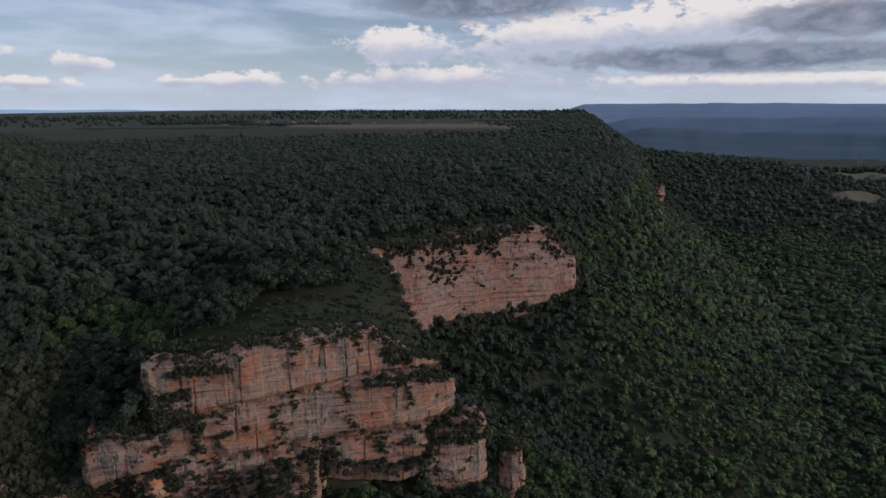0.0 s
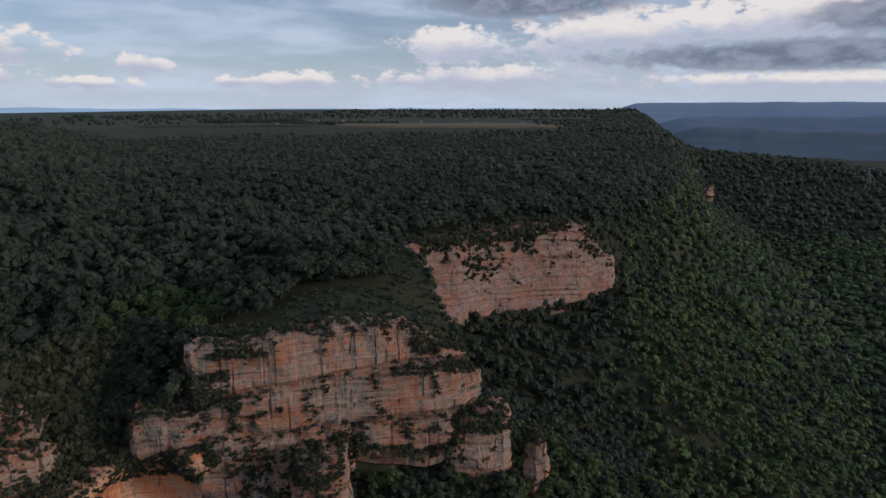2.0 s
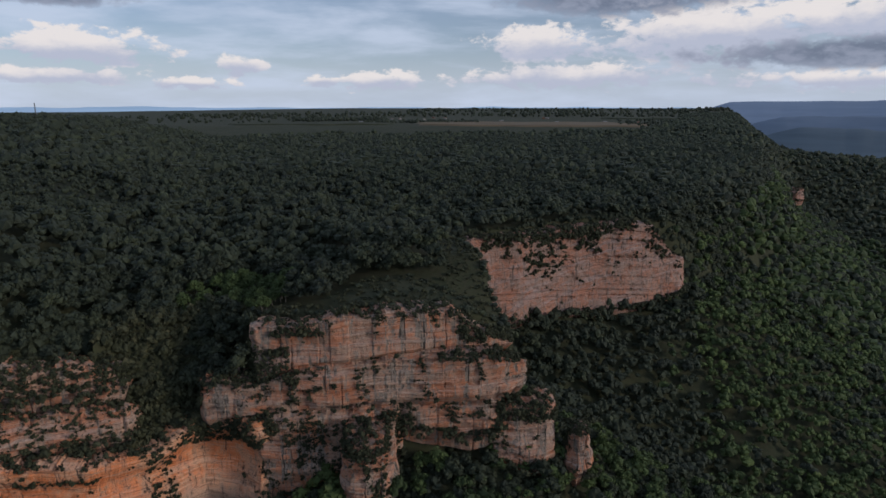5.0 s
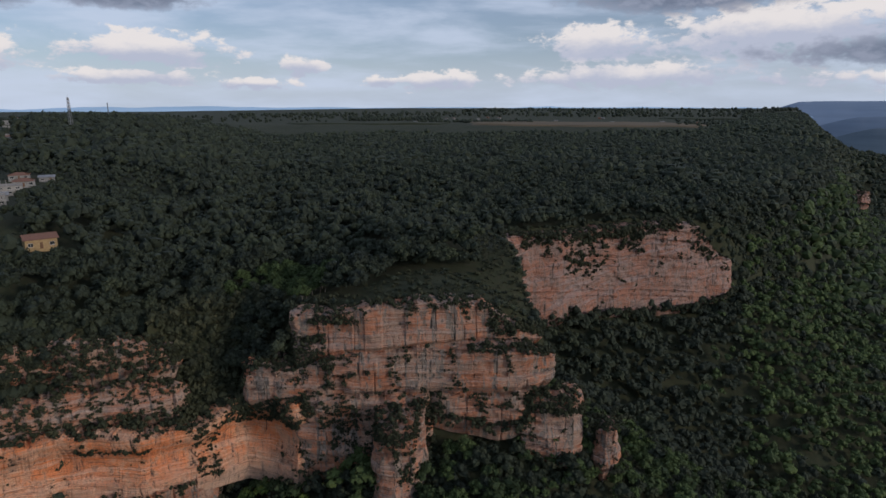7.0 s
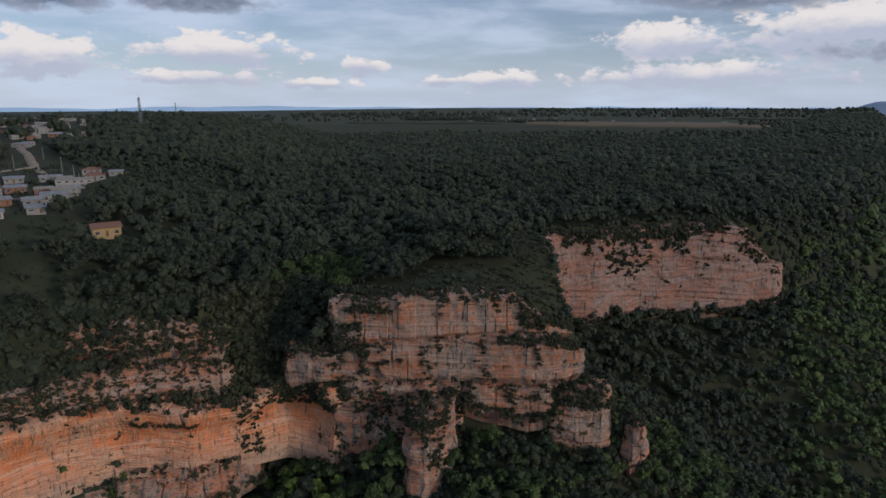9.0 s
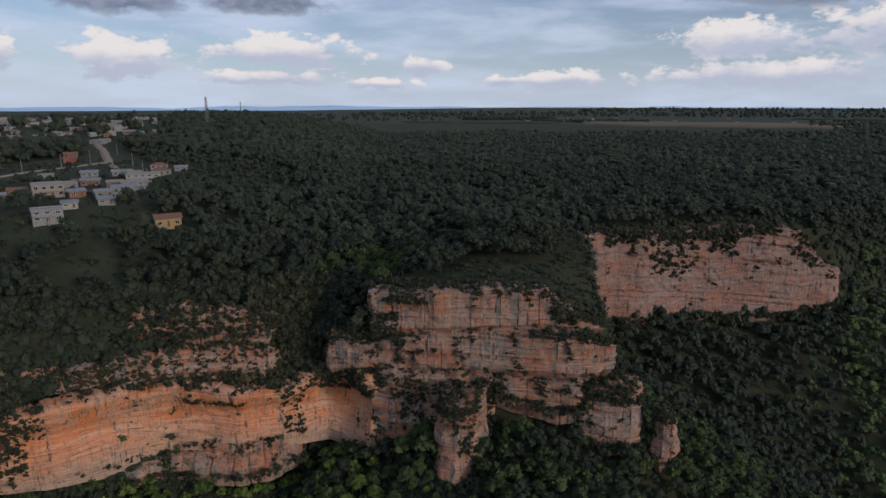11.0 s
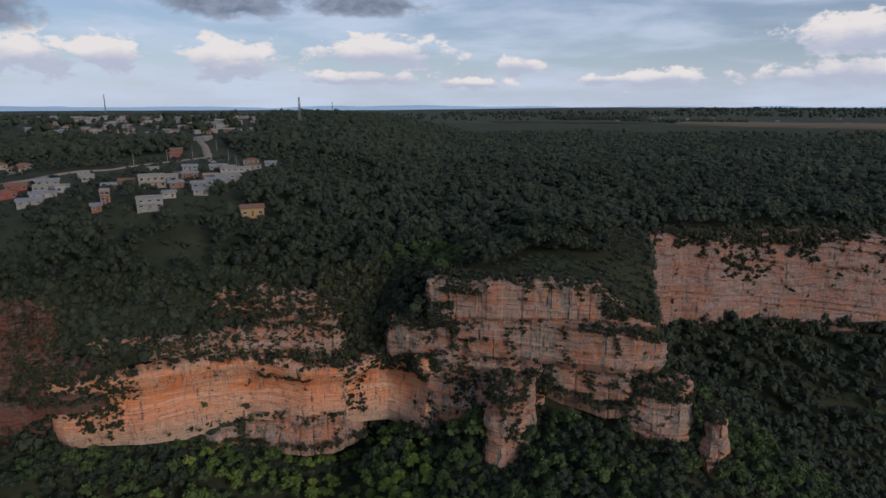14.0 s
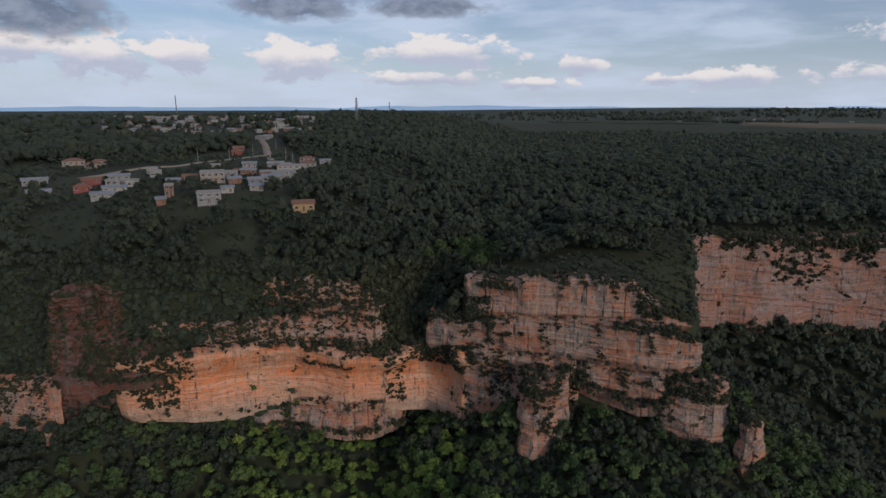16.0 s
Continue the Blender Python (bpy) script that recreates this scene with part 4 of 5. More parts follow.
def bushes_on(name, top_share, face_share, seed):
    r = np.random.RandomState(seed)
    X, Y, Z, nx, ny, u = FACES[name]
    n, m = X.shape
    spots, radii = [], []
    # clusters on the face, longest down the streaks
    f = fbm(u[:, None] + 0 * Z, 0.55 * Z, 17, seed) + 0.7 * fbm(u[:, None] + 0 * Z, 1.6 * Z, 9, seed + 1) + 0.10 * r.normal(size=Z.shape)
    f = f + 0.6 * np.linspace(0, 1, m)[None, :]
    cut = np.quantile(f, 1 - face_share)
    i, j = np.where(f > cut)
    take = r.uniform(0, 1, len(i)) < (0.36 if face_share < 0.35 else 0.36 if face_share < 0.9 else 0.33) * STEP_SHARE.get(name, 1.0)
    i, j = i[take], j[take]
    q = 0.28 + 1.05 * r.uniform(0, 1, len(i)) ** 2.4 if face_share < 0.5 else 0.35 + 1.5 * r.uniform(0, 1, len(i)) ** 2
    spots.append(np.stack([X[i, j] + nx[i] * 0.2, Y[i, j] + ny[i] * 0.2, Z[i, j]], 1))
    radii.append(q)
    # along the top
    w = np.clip(fbm(u, 0 * u, 24, seed + 2) * 1.3 + top_share * 1.5 - 0.5, 0.06, 1)
    c = int(u[-1] * 4.2)
    i = r.randint(1, n - 1, c)
    i = i[r.uniform(0, 1, c) < w[i]]
    if name in TOP_SPANS:
        i = i[np.any([(i >= a * n) & (i <= b * n) for a, b in TOP_SPANS[name]], 0)]
    b = r.uniform(0.0, 1, len(i)) ** 0.9 * 8.0 - 0.3
    q = 0.45 + 1.4 * r.uniform(0, 1, len(i)) ** 1.7
    spots.append(np.stack([X[i, -1] - nx[i] * b, Y[i, -1] - ny[i] * b, Z[i, -1] + 0.2 + q * 0.3], 1))
    radii.append(q)
    # thick growth on ledges and in gullies of the face
    for a, b, lo, hi, count in GROWTH.get(name, ()):
        i = np.clip((n * r.uniform(a, b, count)).astype(int), 1, n - 2)
        j = np.clip((m * r.uniform(lo, hi, count)).astype(int), 0, m - 1)
        spots.append(np.stack([X[i, j] + nx[i] * 0.3, Y[i, j] + ny[i] * 0.3, Z[i, j]], 1))
        radii.append((0.45 + 1.3 * r.uniform(0, 1, count) ** 1.8) * (1.5 if name == "cliff_far" else 1.0))
    # low growth at the foot
    i = r.randint(1, n - 1, int(u[-1] * BARE_FOOT.get(name, 0.9)))
    q = r.uniform(0.9, 2.2, len(i))
    spots.append(np.stack([X[i, 0] + nx[i] * r.uniform(0.5, 4, len(i)), Y[i, 0] + ny[i] * r.uniform(0.5, 4, len(i)), Z[i, 0] + r.uniform(-1.5, 0.8, len(i))], 1))
    radii.append(q)
    spots, radii = np.vstack(spots), np.concatenate(radii) * (1.7 if face_share > 0.9 else 0.82 if name != "cliff_far" else 1.0)
    grove("bushes_on_rock", "dark green bushes growing from ledges and cracks", SHAPES_BUSH, spots, radii, np.clip(0.42 + 0.2 * r.normal(size=len(radii)), 0, 1), r, SCRUB, 1.15)


# stretches of a top that bushes keep to, and of a face where they are thick
TOP_SPANS = {"cliff_middle_tier": [(0.0, 0.30), (0.66, 1.0)], "cliff_lower_tier": [(0.0, 0.25)]}
BARE_FOOT = {"cliff_lower_wall": 0.12, "cliff_upper_tier": 0.05, "cliff_middle_tier": 0.10}
for k_, (name_, (a_, b_)) in enumerate(COVER.items()):
    bushes_on(name_, a_, b_, 300 + k_)


# ---- village ----
def plain_look(a, b, size=1.5, rough=0.85):
    def build(k, w):
        n = k.noise(w, size, 5.0, 0.65)
        return k.mix(k.ramp(n, 0.3, 0.7), a, b), rough, None, 0
    return build


WALLS = {
    "yellow": material("yellow_plaster", plain_look(rgb(0.38, 0.27, 0.14), rgb(0.29, 0.20, 0.10))),
    "white": material("white_plaster", plain_look(rgb(0.30, 0.295, 0.285), rgb(0.17, 0.165, 0.155))),
    "beige": material("beige_plaster", plain_look(rgb(0.30, 0.26, 0.22), rgb(0.22, 0.19, 0.16))),
    "concrete": material("raw_concrete", plain_look(rgb(0.36, 0.34, 0.31), rgb(0.26, 0.25, 0.23))),
    "brick": material("bare_brick", plain_look(rgb(0.25, 0.13, 0.09), rgb(0.18, 0.10, 0.07))),
    "red": material("red_plaster", plain_look(rgb(0.28, 0.08, 0.07), rgb(0.22, 0.07, 0.06))),
}
ROOFS = {
    "tile": material("clay_tile", plain_look(rgb(0.22, 0.11, 0.075), rgb(0.15, 0.085, 0.065))),
    "sheet": material("metal_sheet", plain_look(rgb(0.27, 0.27, 0.28), rgb(0.13, 0.125, 0.12), 0.6, 0.5)),
    "slab": material("concrete_slab", plain_look(rgb(0.26, 0.25, 0.24), rgb(0.18, 0.175, 0.17))),
}
PANE = material("dark_glass", plain_look(rgb(0.02, 0.025, 0.03), rgb(0.03, 0.035, 0.04), 1.0, 0.15))
FRAME = material("pale_frame", plain_look(rgb(0.6, 0.58, 0.55), rgb(0.5, 0.48, 0.46)))
DOORWOOD = material("door_wood", plain_look(rgb(0.18, 0.10, 0.06), rgb(0.12, 0.07, 0.04)))
STEEL = material("galvanised_steel", plain_look(rgb(0.20, 0.21, 0.22), rgb(0.14, 0.145, 0.15), 1.0, 0.5))


def boxes_mesh(name, items, mat):
    """Boxes (x0, y0, z0, x1, y1, z1) as one mesh."""
    v, f = [], []
    for x0, y0, z0, x1, y1, z1 in items:
        n = len(v)
        v += [(x0, y0, z0), (x1, y0, z0), (x1, y1, z0), (x0, y1, z0), (x0, y0, z1), (x1, y0, z1), (x1, y1, z1), (x0, y1, z1)]
        f += [tuple(n + i for i in q) for q in ((0, 3, 2, 1), (4, 5, 6, 7), (0, 1, 5, 4), (1, 2, 6, 5), (2, 3, 7, 6), (3, 0, 4, 7))]
    return mesh_of(name, v, f, mat, smooth=False)


def roof_mesh(kind, w, d, h, mat):
    o, t, rise = 0.6, 0.18, 0.16 * d + 0.3
    a, b = w / 2 + o, d / 2 + o
    if kind == "flat":
        # slab with a low parapet
        return boxes_mesh("roof", [(-a + 0.3, -b + 0.3, h, a - 0.3, b - 0.3, h + 0.25), (-w / 2, -d / 2 - 0.02, h + 0.25, w / 2, -d / 2 + 0.15, h + 0.7), (-w / 2, d / 2 - 0.15, h + 0.25, w / 2, d / 2 + 0.02, h + 0.7)], mat)
    if kind == "shed":
        v = [(-a, -b, h + 0.1), (a, -b, h + 0.1), (a, b, h + 0.9), (-a, b, h + 0.9)]
    elif kind == "gable":
        v = [(-a, -b, h), (a, -b, h), (a, 0, h + rise), (-a, 0, h + rise), (a, b, h), (-a, b, h)]
    else:
        q = max(a - b, 0.3)
        v = [(-a, -b, h), (a, -b, h), (q, 0, h + rise), (-q, 0, h + rise), (a, b, h), (-a, b, h)]
    n = len(v)
    v = v + [(x, y, z + t) for x, y, z in v]
    if n == 4:
        f = [(3, 2, 1, 0), (4, 5, 6, 7), (0, 1, 5, 4), (1, 2, 6, 5), (2, 3, 7, 6), (3, 0, 4, 7)]
    else:
        f = [(0, 3, 2, 1), (3, 5, 4, 2), (6, 7, 8, 9), (9, 8, 10, 11), (0, 1, 7, 6), (1, 2, 8, 7), (2, 4, 10, 8), (4, 5, 11, 10), (5, 3, 9, 11), (3, 0, 6, 9)]
    return mesh_of("roof", v, f, mat, smooth=False)


ROOF_WORDS = {"tile": "red clay tile roof", "sheet": "pale sheet-metal roof", "slab": "flat concrete roof"}


def house(x, y, w, d, h, turn, kind, wall, roof):
    root = new("house")
    z = float(land(np.array([x]), np.array([y]))[0])
    storeys = 2 if h > 3.6 else 1
    tagged(root, f"{'two-storey' if storeys == 2 else 'single-storey'} {wall} house with a {ROOF_WORDS[roof]}", "house", "houses of the village")
    t = 0.2
    sh = h / storeys
    gaps = [-w / 2 + w * (i + 0.5) / max(2, int(w / 3)) for i in range(max(2, int(w / 3)))]
    # the front wall is built round its openings
    front, wins, doors = [], [], []
    for s_ in range(storeys):
        z0 = s_ * sh
        lo, hi = z0 + 0.95, z0 + min(2.25, sh - 0.4)
        last = -w / 2
        for i, c in enumerate(gaps):
            door = s_ == 0 and i == len(gaps) // 2
            half = 0.5 if door else 0.8
            b0 = z0 if door else lo
            front.append((last, -d / 2, z0, c - half, -d / 2 + t, z0 + sh))
            front.append((c - half, -d / 2, hi, c + half, -d / 2 + t, z0 + sh))
            if not door:
                front.append((c - half, -d / 2, z0, c + half, -d / 2 + t, lo))
            (doors if door else wins).append((c - half, b0, c + half, hi))
            last = c + half
        front.append((last, -d / 2, z0, w / 2, -d / 2 + t, z0 + sh))
    body = front + [(-w / 2, d / 2 - t, 0, w / 2, d / 2, h), (-w / 2, -d / 2 + t, 0, -w / 2 + t, d / 2 - t, h), (w / 2 - t, -d / 2 + t, 0, w / 2, d / 2 - t, h),
                    (-w / 2 + t, -d / 2 + t, -0.1, w / 2 - t, d / 2 - t, 0.05), (-w / 2, -d / 2, -2.0, w / 2, d / 2, -0.11)]
    if kind in ("gable", "shed"):
        body += [(-w / 2 + 0.02, -d / 2 * (1 - q), h, -w / 2 + t, d / 2 * (1 - q), h + q * (0.16 * d)) for q in (0.35, 0.7)]
        body += [(w / 2 - t, -d / 2 * (1 - q), h, w / 2 - 0.02, d / 2 * (1 - q), h + q * (0.16 * d)) for q in (0.35, 0.7)]
    part("wall", boxes_mesh("wall", body, WALLS[wall]), root)
    part("roof", roof_mesh(kind, w, d, h, ROOFS[roof]), root)
    for a, b, c, e in wins:
        win = part("window", boxes_mesh("window", [(a, -d / 2 + 0.04, b, a + 0.07, -d / 2 + 0.12, e), (c - 0.07, -d / 2 + 0.04, b, c, -d / 2 + 0.12, e), (a, -d / 2 + 0.04, e - 0.07, c, -d / 2 + 0.12, e), ((a + c) / 2 - 0.03, -d / 2 + 0.04, b, (a + c) / 2 + 0.03, -d / 2 + 0.12, e)], FRAME), root)
        part("pane", boxes_mesh("pane", [(a + 0.07, -d / 2 + 0.07, b, c - 0.07, -d / 2 + 0.09, e - 0.07)], PANE), win)
        part("sill", boxes_mesh("sill", [(a - 0.08, -d / 2 - 0.1, b - 0.08, c + 0.08, -d / 2 + 0.02, b)], FRAME), win)
    for a, b, c, e in doors:
        part("door", boxes_mesh("door", [(a, -d / 2 + 0.05, b, c, -d / 2 + 0.10, e)], DOORWOOD), root)
    if storeys == 2:
        # a balcony or slab edge along the upper floor
        part("balcony", boxes_mesh("balcony", [(-w / 2 + 0.3, -d / 2 - 1.3, sh - 0.12, w / 2 - 0.3, -d / 2, sh + 0.06), (-w / 2 + 0.3, -d / 2 - 1.3, sh + 0.06, w / 2 - 0.3, -d / 2 - 1.2, sh + 0.85)], WALLS["white" if wall == "yellow" else wall]), root)
        for q in (-w / 2 + 0.45, 0.0, w / 2 - 0.45):
            part("post", boxes_mesh("post", [(q - 0.13, -d / 2 - 1.25, -1.5, q + 0.13, -d / 2 - 1.0, sh - 0.12)], WALLS["concrete"]), root)
    root.matrix_basis = pose(x, y, z + 0.3, 0, 0, turn)
    return root


for h_ in VILLAGE:
    house(h_[0], h_[1], *(0.84 * q_ for q_ in h_[2:4]), 0.70 * h_[4], *h_[5:])


def ribbon(name, label, line, width, mat, lift=0.15, category="road"):
    """A strip draped over the ground along a line."""
    p = np.array(line, float)
    s = np.r_[0, np.cumsum(np.hypot(*np.diff(p, axis=0).T))]
    u = np.arange(0, s[-1], 3.0)
    x, y = np.interp(u, s, p[:, 0]), np.interp(u, s, p[:, 1])
    kern = np.ones(5) / 5
    x[2:-2], y[2:-2] = np.convolve(x, kern, "valid"), np.convolve(y, kern, "valid")
    tx, ty = np.gradient(x), np.gradient(y)
    n = np.hypot(tx, ty)
    w = width * (1 + 0.15 * fbm(u, 0 * u, 25, 3))
    rows = [np.stack([x + ty / n * w * q, y - tx / n * w * q], 1) for q in (-0.55, -0.5, 0, 0.5, 0.55)]
    z = np.max([land(c[:, 0], c[:, 1]) for c in rows], 0) + lift
    v = np.stack([np.c_[c, z + dz] for c, dz in zip(rows, (-0.6, 0.08, 0.12, 0.08, -0.6))], 1).reshape(-1, 3)
    ob = new(name, mesh_of(name, v, grid_faces(len(u), 5), mat))
    return tagged(ob, label, category, kind="structure")


DIRT = material("packed_dirt", plain_look(rgb(0.30, 0.24, 0.18), rgb(0.20, 0.155, 0.11), 0.3))
ribbon("road", "pale packed dirt road through the village", LANE, 6.0, DIRT)
ribbon("road_side", "pale packed dirt lane between the houses", LANE_SIDE, 4.5, DIRT)


# ---- masts and poles ----
def lattice(kind, label, x, y, height, foot, head, bays):
    root = new(kind)
    tagged(root, label, "mast")
    z = float(land(np.array([x]), np.array([y]))[0]) - 0.5
    thick = height * 0.006 + 0.06
    wide = lambda f: foot + (head - foot) * f
    for sx in (-1, 1):
        for sy in (-1, 1):
            part("leg", limb_mesh("leg", (sx * foot / 2, sy * foot / 2, 0), (sx * head / 2, sy * head / 2, height), thick, thick * 0.7, STEEL, 4), root)
    for i in range(bays):
        a, b = i / bays, (i + 1) / bays
        for side in range(4):
            c, s_ = [(1, 1), (1, -1), (-1, -1), (-1, 1)][side], [(1, -1), (-1, -1), (-1, 1), (1, 1)][side]
            part("brace", limb_mesh("brace", (c[0] * wide(a) / 2, c[1] * wide(a) / 2, a * height), (s_[0] * wide(b) / 2, s_[1] * wide(b) / 2, b * height), thick * 0.5, thick * 0.5, STEEL, 3), root)
    root.matrix_basis = pose(x, y, z)
    return root, height, head


tower, th, tw = lattice("radio_tower", "grey steel lattice radio tower with panel antennas", -549, 442, 34, 3.0, 1.2, 10)
for q_ in (0.72, 0.85, 0.97):
    for a_ in range(3):
        part("antenna", limb_mesh("antenna", (0.9 * math.cos(a_ * 2.1), 0.9 * math.sin(a_ * 2.1), th * q_ - 1.1), (0.9 * math.cos(a_ * 2.1), 0.9 * math.sin(a_ * 2.1), th * q_ + 1.1), 0.32, 0.32, FRAME, 6), tower)
part("lightning_rod", limb_mesh("lightning_rod", (0, 0, th), (0, 0, th + 3), 0.08, 0.04, STEEL), tower)
lattice("guyed_mast", "thin grey steel mast on the far ridge", -1154, 477, 41, 1.1, 0.8, 9)
lattice("guyed_mast", "thin grey steel mast behind the trees", -690, 610, 24, 0.7, 0.5, 8)
for px_, py_, hh_ in ((753, 1404, 42), (520, 1120, 40)):
    pyl, ph_, _ = lattice("power_pylon", "grey steel power pylon on the open bench", px_, py_, hh_, 7.0, 1.2, 7)
    for q_ in (0.74, 0.86, 0.98):
        part("cross_arm", limb_mesh("cross_arm", (-5, 0, ph_ * q_), (5, 0, ph_ * q_), 0.25, 0.25, STEEL, 4), pyl)
pole = new("utility_pole")
tagged(pole, "slim grey concrete utility pole beside the dirt road", "pole", "utility poles along the road")
part("shaft", limb_mesh("shaft", (0, 0, -0.5), (0, 0, 9), 0.17, 0.10, WALLS["concrete"]), pole)
part("cross_arm", limb_mesh("cross_arm", (-0.9, 0, 8.4), (0.9, 0, 8.4), 0.07, 0.07, DOORWOOD, 4), pole)
spots_ = [(-393, 178), (-400, 206), (-411, 232), (-440, 270), (-352, 227), (-318, 212), (-285, 193)]
for i_, (x_, y_) in enumerate(spots_):
    m_ = pose(x_, y_, float(land(np.array([x_]), np.array([y_]))[0]), 0, 0, 30)
    if i_ == 0:
        pole.matrix_basis = m_
    else:
        copy_thing(pole, m_)


# ---- the town on the ridge ----
def town_house(w, d, h, kind, wall, roof):
    root = new("town_house")
    tagged(root, f"small distant {wall} town house with a {ROOF_WORDS[roof]}", "house", "houses of the town")
    part("wall", boxes_mesh("wall", [(-w / 2, -d / 2, -2, w / 2, d / 2, h)], WALLS[wall]), root)
    part("roof", roof_mesh(kind, w, d, h, ROOFS[roof]), root)
    for q in (-w / 4, w / 4):
        part("window", boxes_mesh("window", [(q - 0.7, -d / 2 - 0.05, 1.0, q + 0.7, -d / 2, 2.2)], PANE), root)
    return root


def town():
    r = np.random.RandomState(9)
    kinds = [town_house(11, 8, 3.6, "gable", "white", "tile"), town_house(13, 9, 3.4, "gable", "beige", "sheet"), town_house(10, 8, 6.0, "flat", "white", "slab"), town_house(9, 7, 3.4, "hip", "brick", "tile"), town_house(16, 10, 4.0, "shed", "white", "sheet")]
    first = set()
    rows = [(r.uniform(-73, -56), r.uniform(640, 1000)) for _ in range(190)] + [(r.uniform(-62, -30), r.uniform(940, 1180)) for _ in range(50)] + [(r.uniform(-30, 0), r.uniform(1500, 1900)) for _ in range(16)]
    for a, q in rows:
        x, y = 40 + q * math.sin(radians(a)), -15 + q * math.cos(radians(a))
        z = float(land(np.array([x]), np.array([y]))[0])
        k = kinds[r.randint(len(kinds))]
        m = pose(x, y, z + 0.4, 0, 0, -a + r.uniform(-35, 35)) @ Matrix.Scale(r.uniform(0.55, 0.9), 4) @ Matrix.Diagonal((1, 1, 0.8, 1))
        if k.name not in first:
            first.add(k.name)
            k.matrix_basis = m
        else:
            copy_thing(k, m).matrix_basis = m


town()


# ---- farmland and woods beyond ----
def patch(name, label, cx, cy, hw, hd, turn, mat, lift, category="field"):
    """A field with an uneven outline, draped over the ground."""
    n, m = 26, 90
    ring, a = np.linspace(0, 1, n)[:, None], np.linspace(0, 2 * np.pi, m)[None, :]
    e = 1 + 0.10 * fbm(np.cos(a) * 40 + cx, np.sin(a) * 40 + cy, 30, 5)
    sq = 1 / np.maximum(np.abs(np.cos(a)), np.abs(np.sin(a))) ** 0.8
    u, v = ring * np.cos(a) * hw * e * sq * 0.9, ring * np.sin(a) * hd * e * sq * 0.9
    c, s_ = math.cos(radians(turn)), math.sin(radians(turn))
    x, y = cx + u * c - v * s_, cy + u * s_ + v * c
    z = land(x, y) + lift
    z[-1] -= lift + 1
    ob = new(name, mesh_of(name, np.stack([x, y, z], -1).reshape(-1, 3), grid_faces(n, m), mat))
    return tagged(ob, label, category, kind="structure")


patch("field_brown", "bare brown ploughed field beyond the forest", -210, 1365, 260, 120, 8, FIELD, 2.5)
patch("field_green", "dull green pasture strip beyond the forest", -640, 1230, 190, 70, 20, GRASS, 2.5)
patch("field_ridge", "narrow pale green field on the far plateau", 60, 1900, 150, 90, 0, GRASS, 3.0)
patch("bench_bare", "bare brown clearing on the low bench", 585, 1085, 44, 30, 20, FIELD, 3.0, "clearing")
patch("bench_dry", "dry pale grass on the low bench", 690, 1265, 55, 36, -10, material("dry_grass", plain_look(rgb(0.17, 0.145, 0.075), rgb(0.10, 0.09, 0.05), 0.02)), 3.0, "clearing")


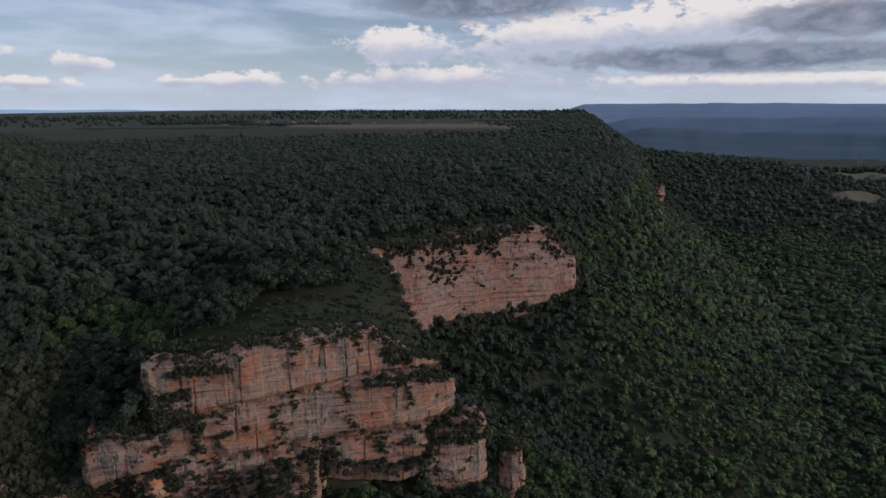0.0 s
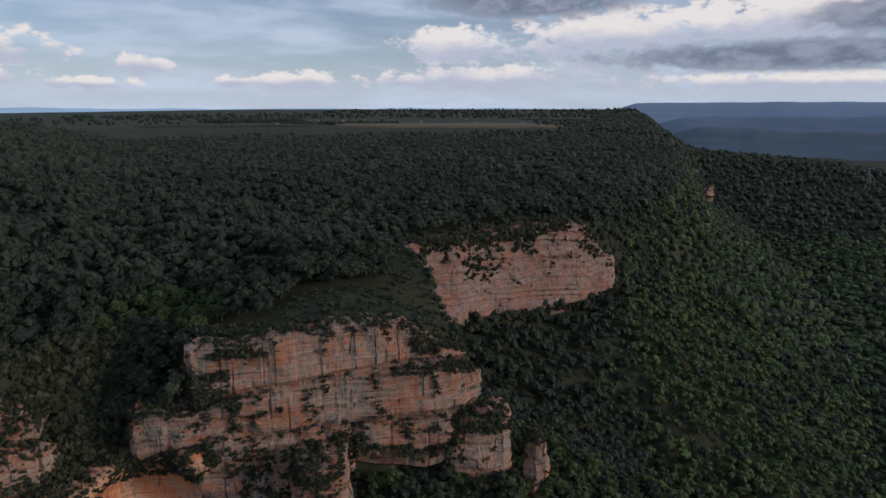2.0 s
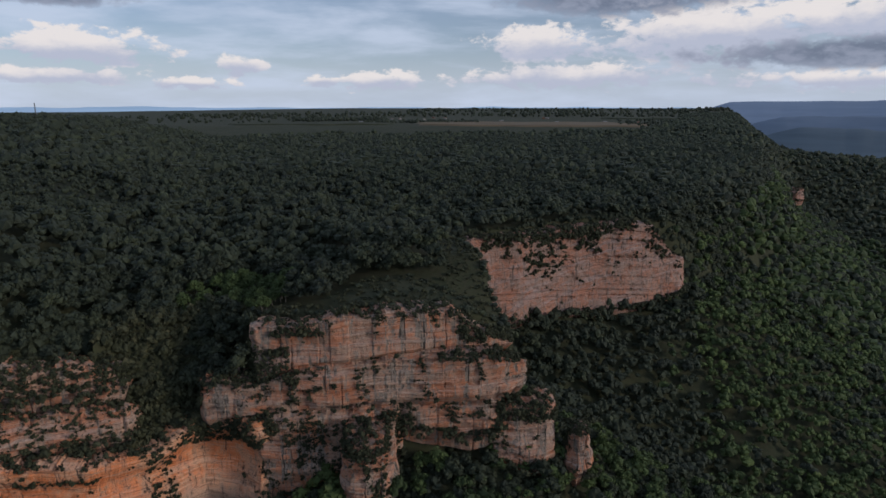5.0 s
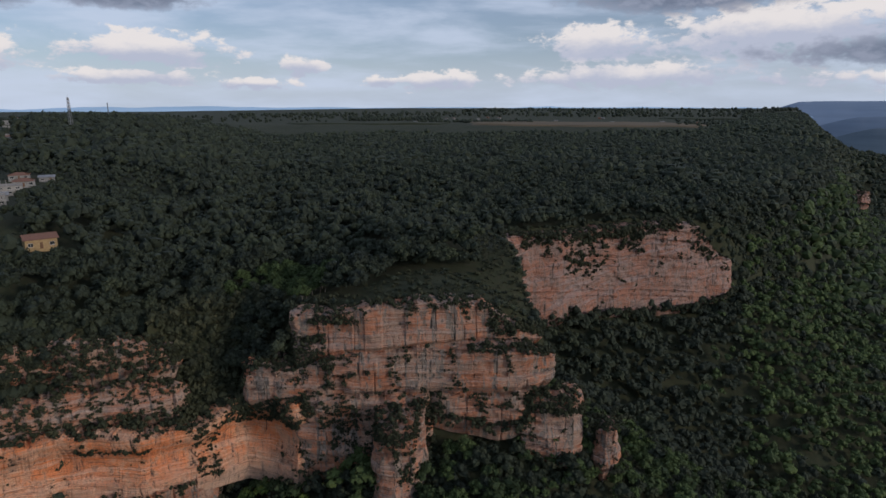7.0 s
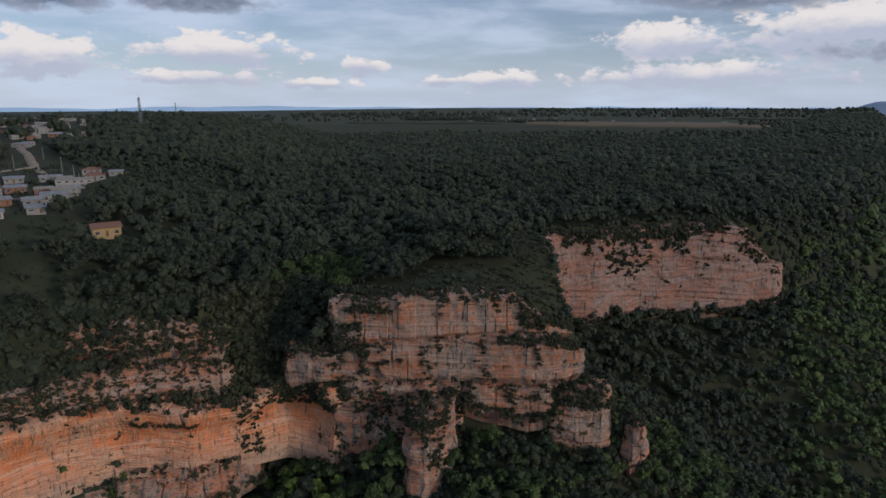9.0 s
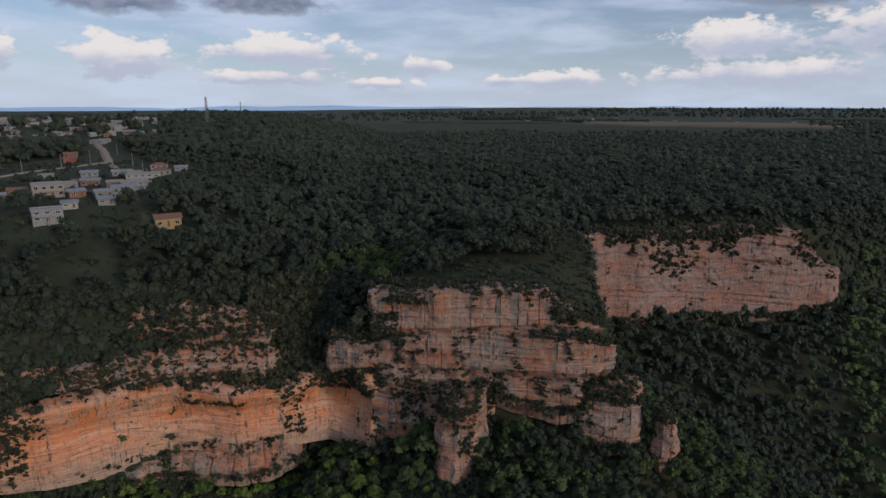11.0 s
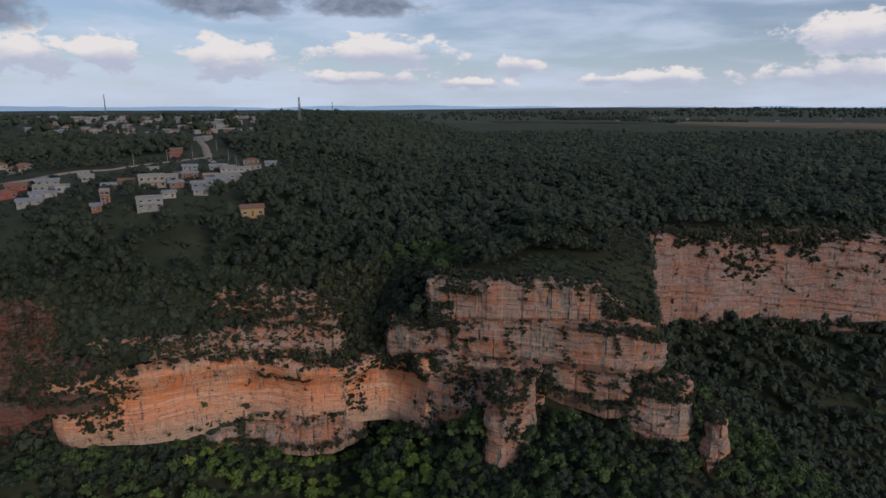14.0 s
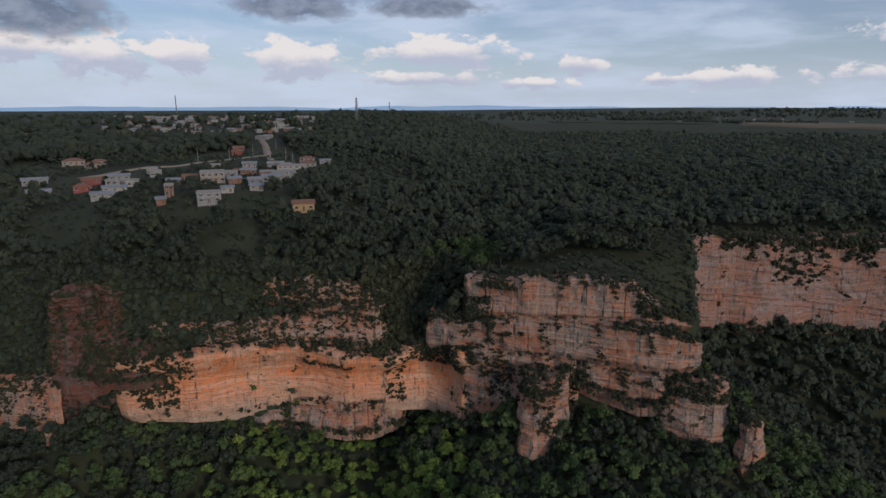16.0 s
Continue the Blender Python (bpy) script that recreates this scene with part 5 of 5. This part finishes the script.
def far_woods():
    r = np.random.RandomState(31)
    spots = []
    # rows and groves: azimuth from, to, distance, depth, count
    for a0, a1, q, dep, cnt in ((-30, -22, 1750, 120, 260), (-24, -14, 1500, 40, 160), (-66, -34, 960, 70, 300), (-84, -60, 1040, 120, 300), (-40, 6, 2300, 300, 420), (-20, 8, 3300, 500, 380), (-84, -30, 1900, 400, 400), (-2, 7, 1500, 200, 160), (-76, -52, 800, 160, 130)):
        a, d = r.uniform(a0, a1, cnt), q + r.uniform(-dep, dep, cnt)
        spots.append(np.stack([30 + d * np.sin(np.radians(a)), -12 + d * np.cos(np.radians(a)), d], 1))
    p = np.vstack(spots)
    d, _, _ = lip_at(p[:, 0], p[:, 1])
    p = p[d > 5]
    rad = r.uniform(2.6, 5.2, len(p)) * np.clip(p[:, 2] / 1500, 0.8, 1.8)
    z = land(p[:, 0], p[:, 1])
    grove("forest_on_the_ridge", "dark tree rows and groves among far fields and houses", SHAPES_DOT, np.stack([p[:, 0], p[:, 1], z + rad * 0.6], 1), rad, np.clip(0.4 + 0.15 * r.normal(size=len(p)), 0, 1), r, LEAF, 1.1)


far_woods()


# ---- the distance: ridges with painted haze that close the view ----
# bluish base colour plus emission stand in for the haze over the distance
def painted_haze_look(base, glow):
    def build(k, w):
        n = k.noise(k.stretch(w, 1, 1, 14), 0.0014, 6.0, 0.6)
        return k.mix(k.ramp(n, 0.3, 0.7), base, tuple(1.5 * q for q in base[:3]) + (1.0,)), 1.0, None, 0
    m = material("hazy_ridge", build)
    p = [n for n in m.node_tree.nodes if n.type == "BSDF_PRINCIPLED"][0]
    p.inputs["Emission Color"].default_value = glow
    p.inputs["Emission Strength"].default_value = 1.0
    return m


def ridge(a0, a1, dist, top, low, rugged, seed, mat):
    a = np.linspace(a0, a1, 240)
    t = top + rugged * fbm(a * 10, a * 0, 90, seed) + 0.4 * rugged * np.round(fbm(a * 10, a * 0, 200, seed + 1) * 2)
    ends = np.clip(np.minimum(a - a0, a1 - a) / 5, 0, 1)
    t = low + (t - low) * ends ** 0.5
    rows = []
    for q, f in ((-420, 0.0), (-260, 0.45), (-140, 0.80), (-60, 0.97), (0, 1.0), (60, 0.98)):
        dd = dist + q + 9 * fbm(a * 10, a * 0 + q, 25, seed + 2)
        rows.append(np.stack([30 + dd * np.sin(np.radians(a)), -12 + dd * np.cos(np.radians(a)), low + (t - low) * f], 1))
    v = np.stack(rows, 1).reshape(-1, 3)
    ob = new("backdrop_ridge", mesh_of("backdrop_ridge", v, grid_faces(240, 6), mat))
    return tagged(ob, "distant ridge with blue haze painted into its colour and glow", "hills", kind="structure")


ridge(2, 80, 4560, 72, -180, 5, 41, painted_haze_look(rgb(0.07, 0.09, 0.12), rgb(0.054, 0.075, 0.118)))
ridge(6, 80, 4050, -8, -190, 9, 42, painted_haze_look(rgb(0.06, 0.075, 0.095), rgb(0.026, 0.040, 0.068)))
ridge(7, 80, 3500, -64, -190, 14, 43, painted_haze_look(rgb(0.045, 0.06, 0.07), rgb(0.014, 0.022, 0.036)))
ridge(-110, 8, 4650, 32, -20, 7, 44, painted_haze_look(rgb(0.12, 0.17, 0.22), rgb(0.17, 0.24, 0.33)))
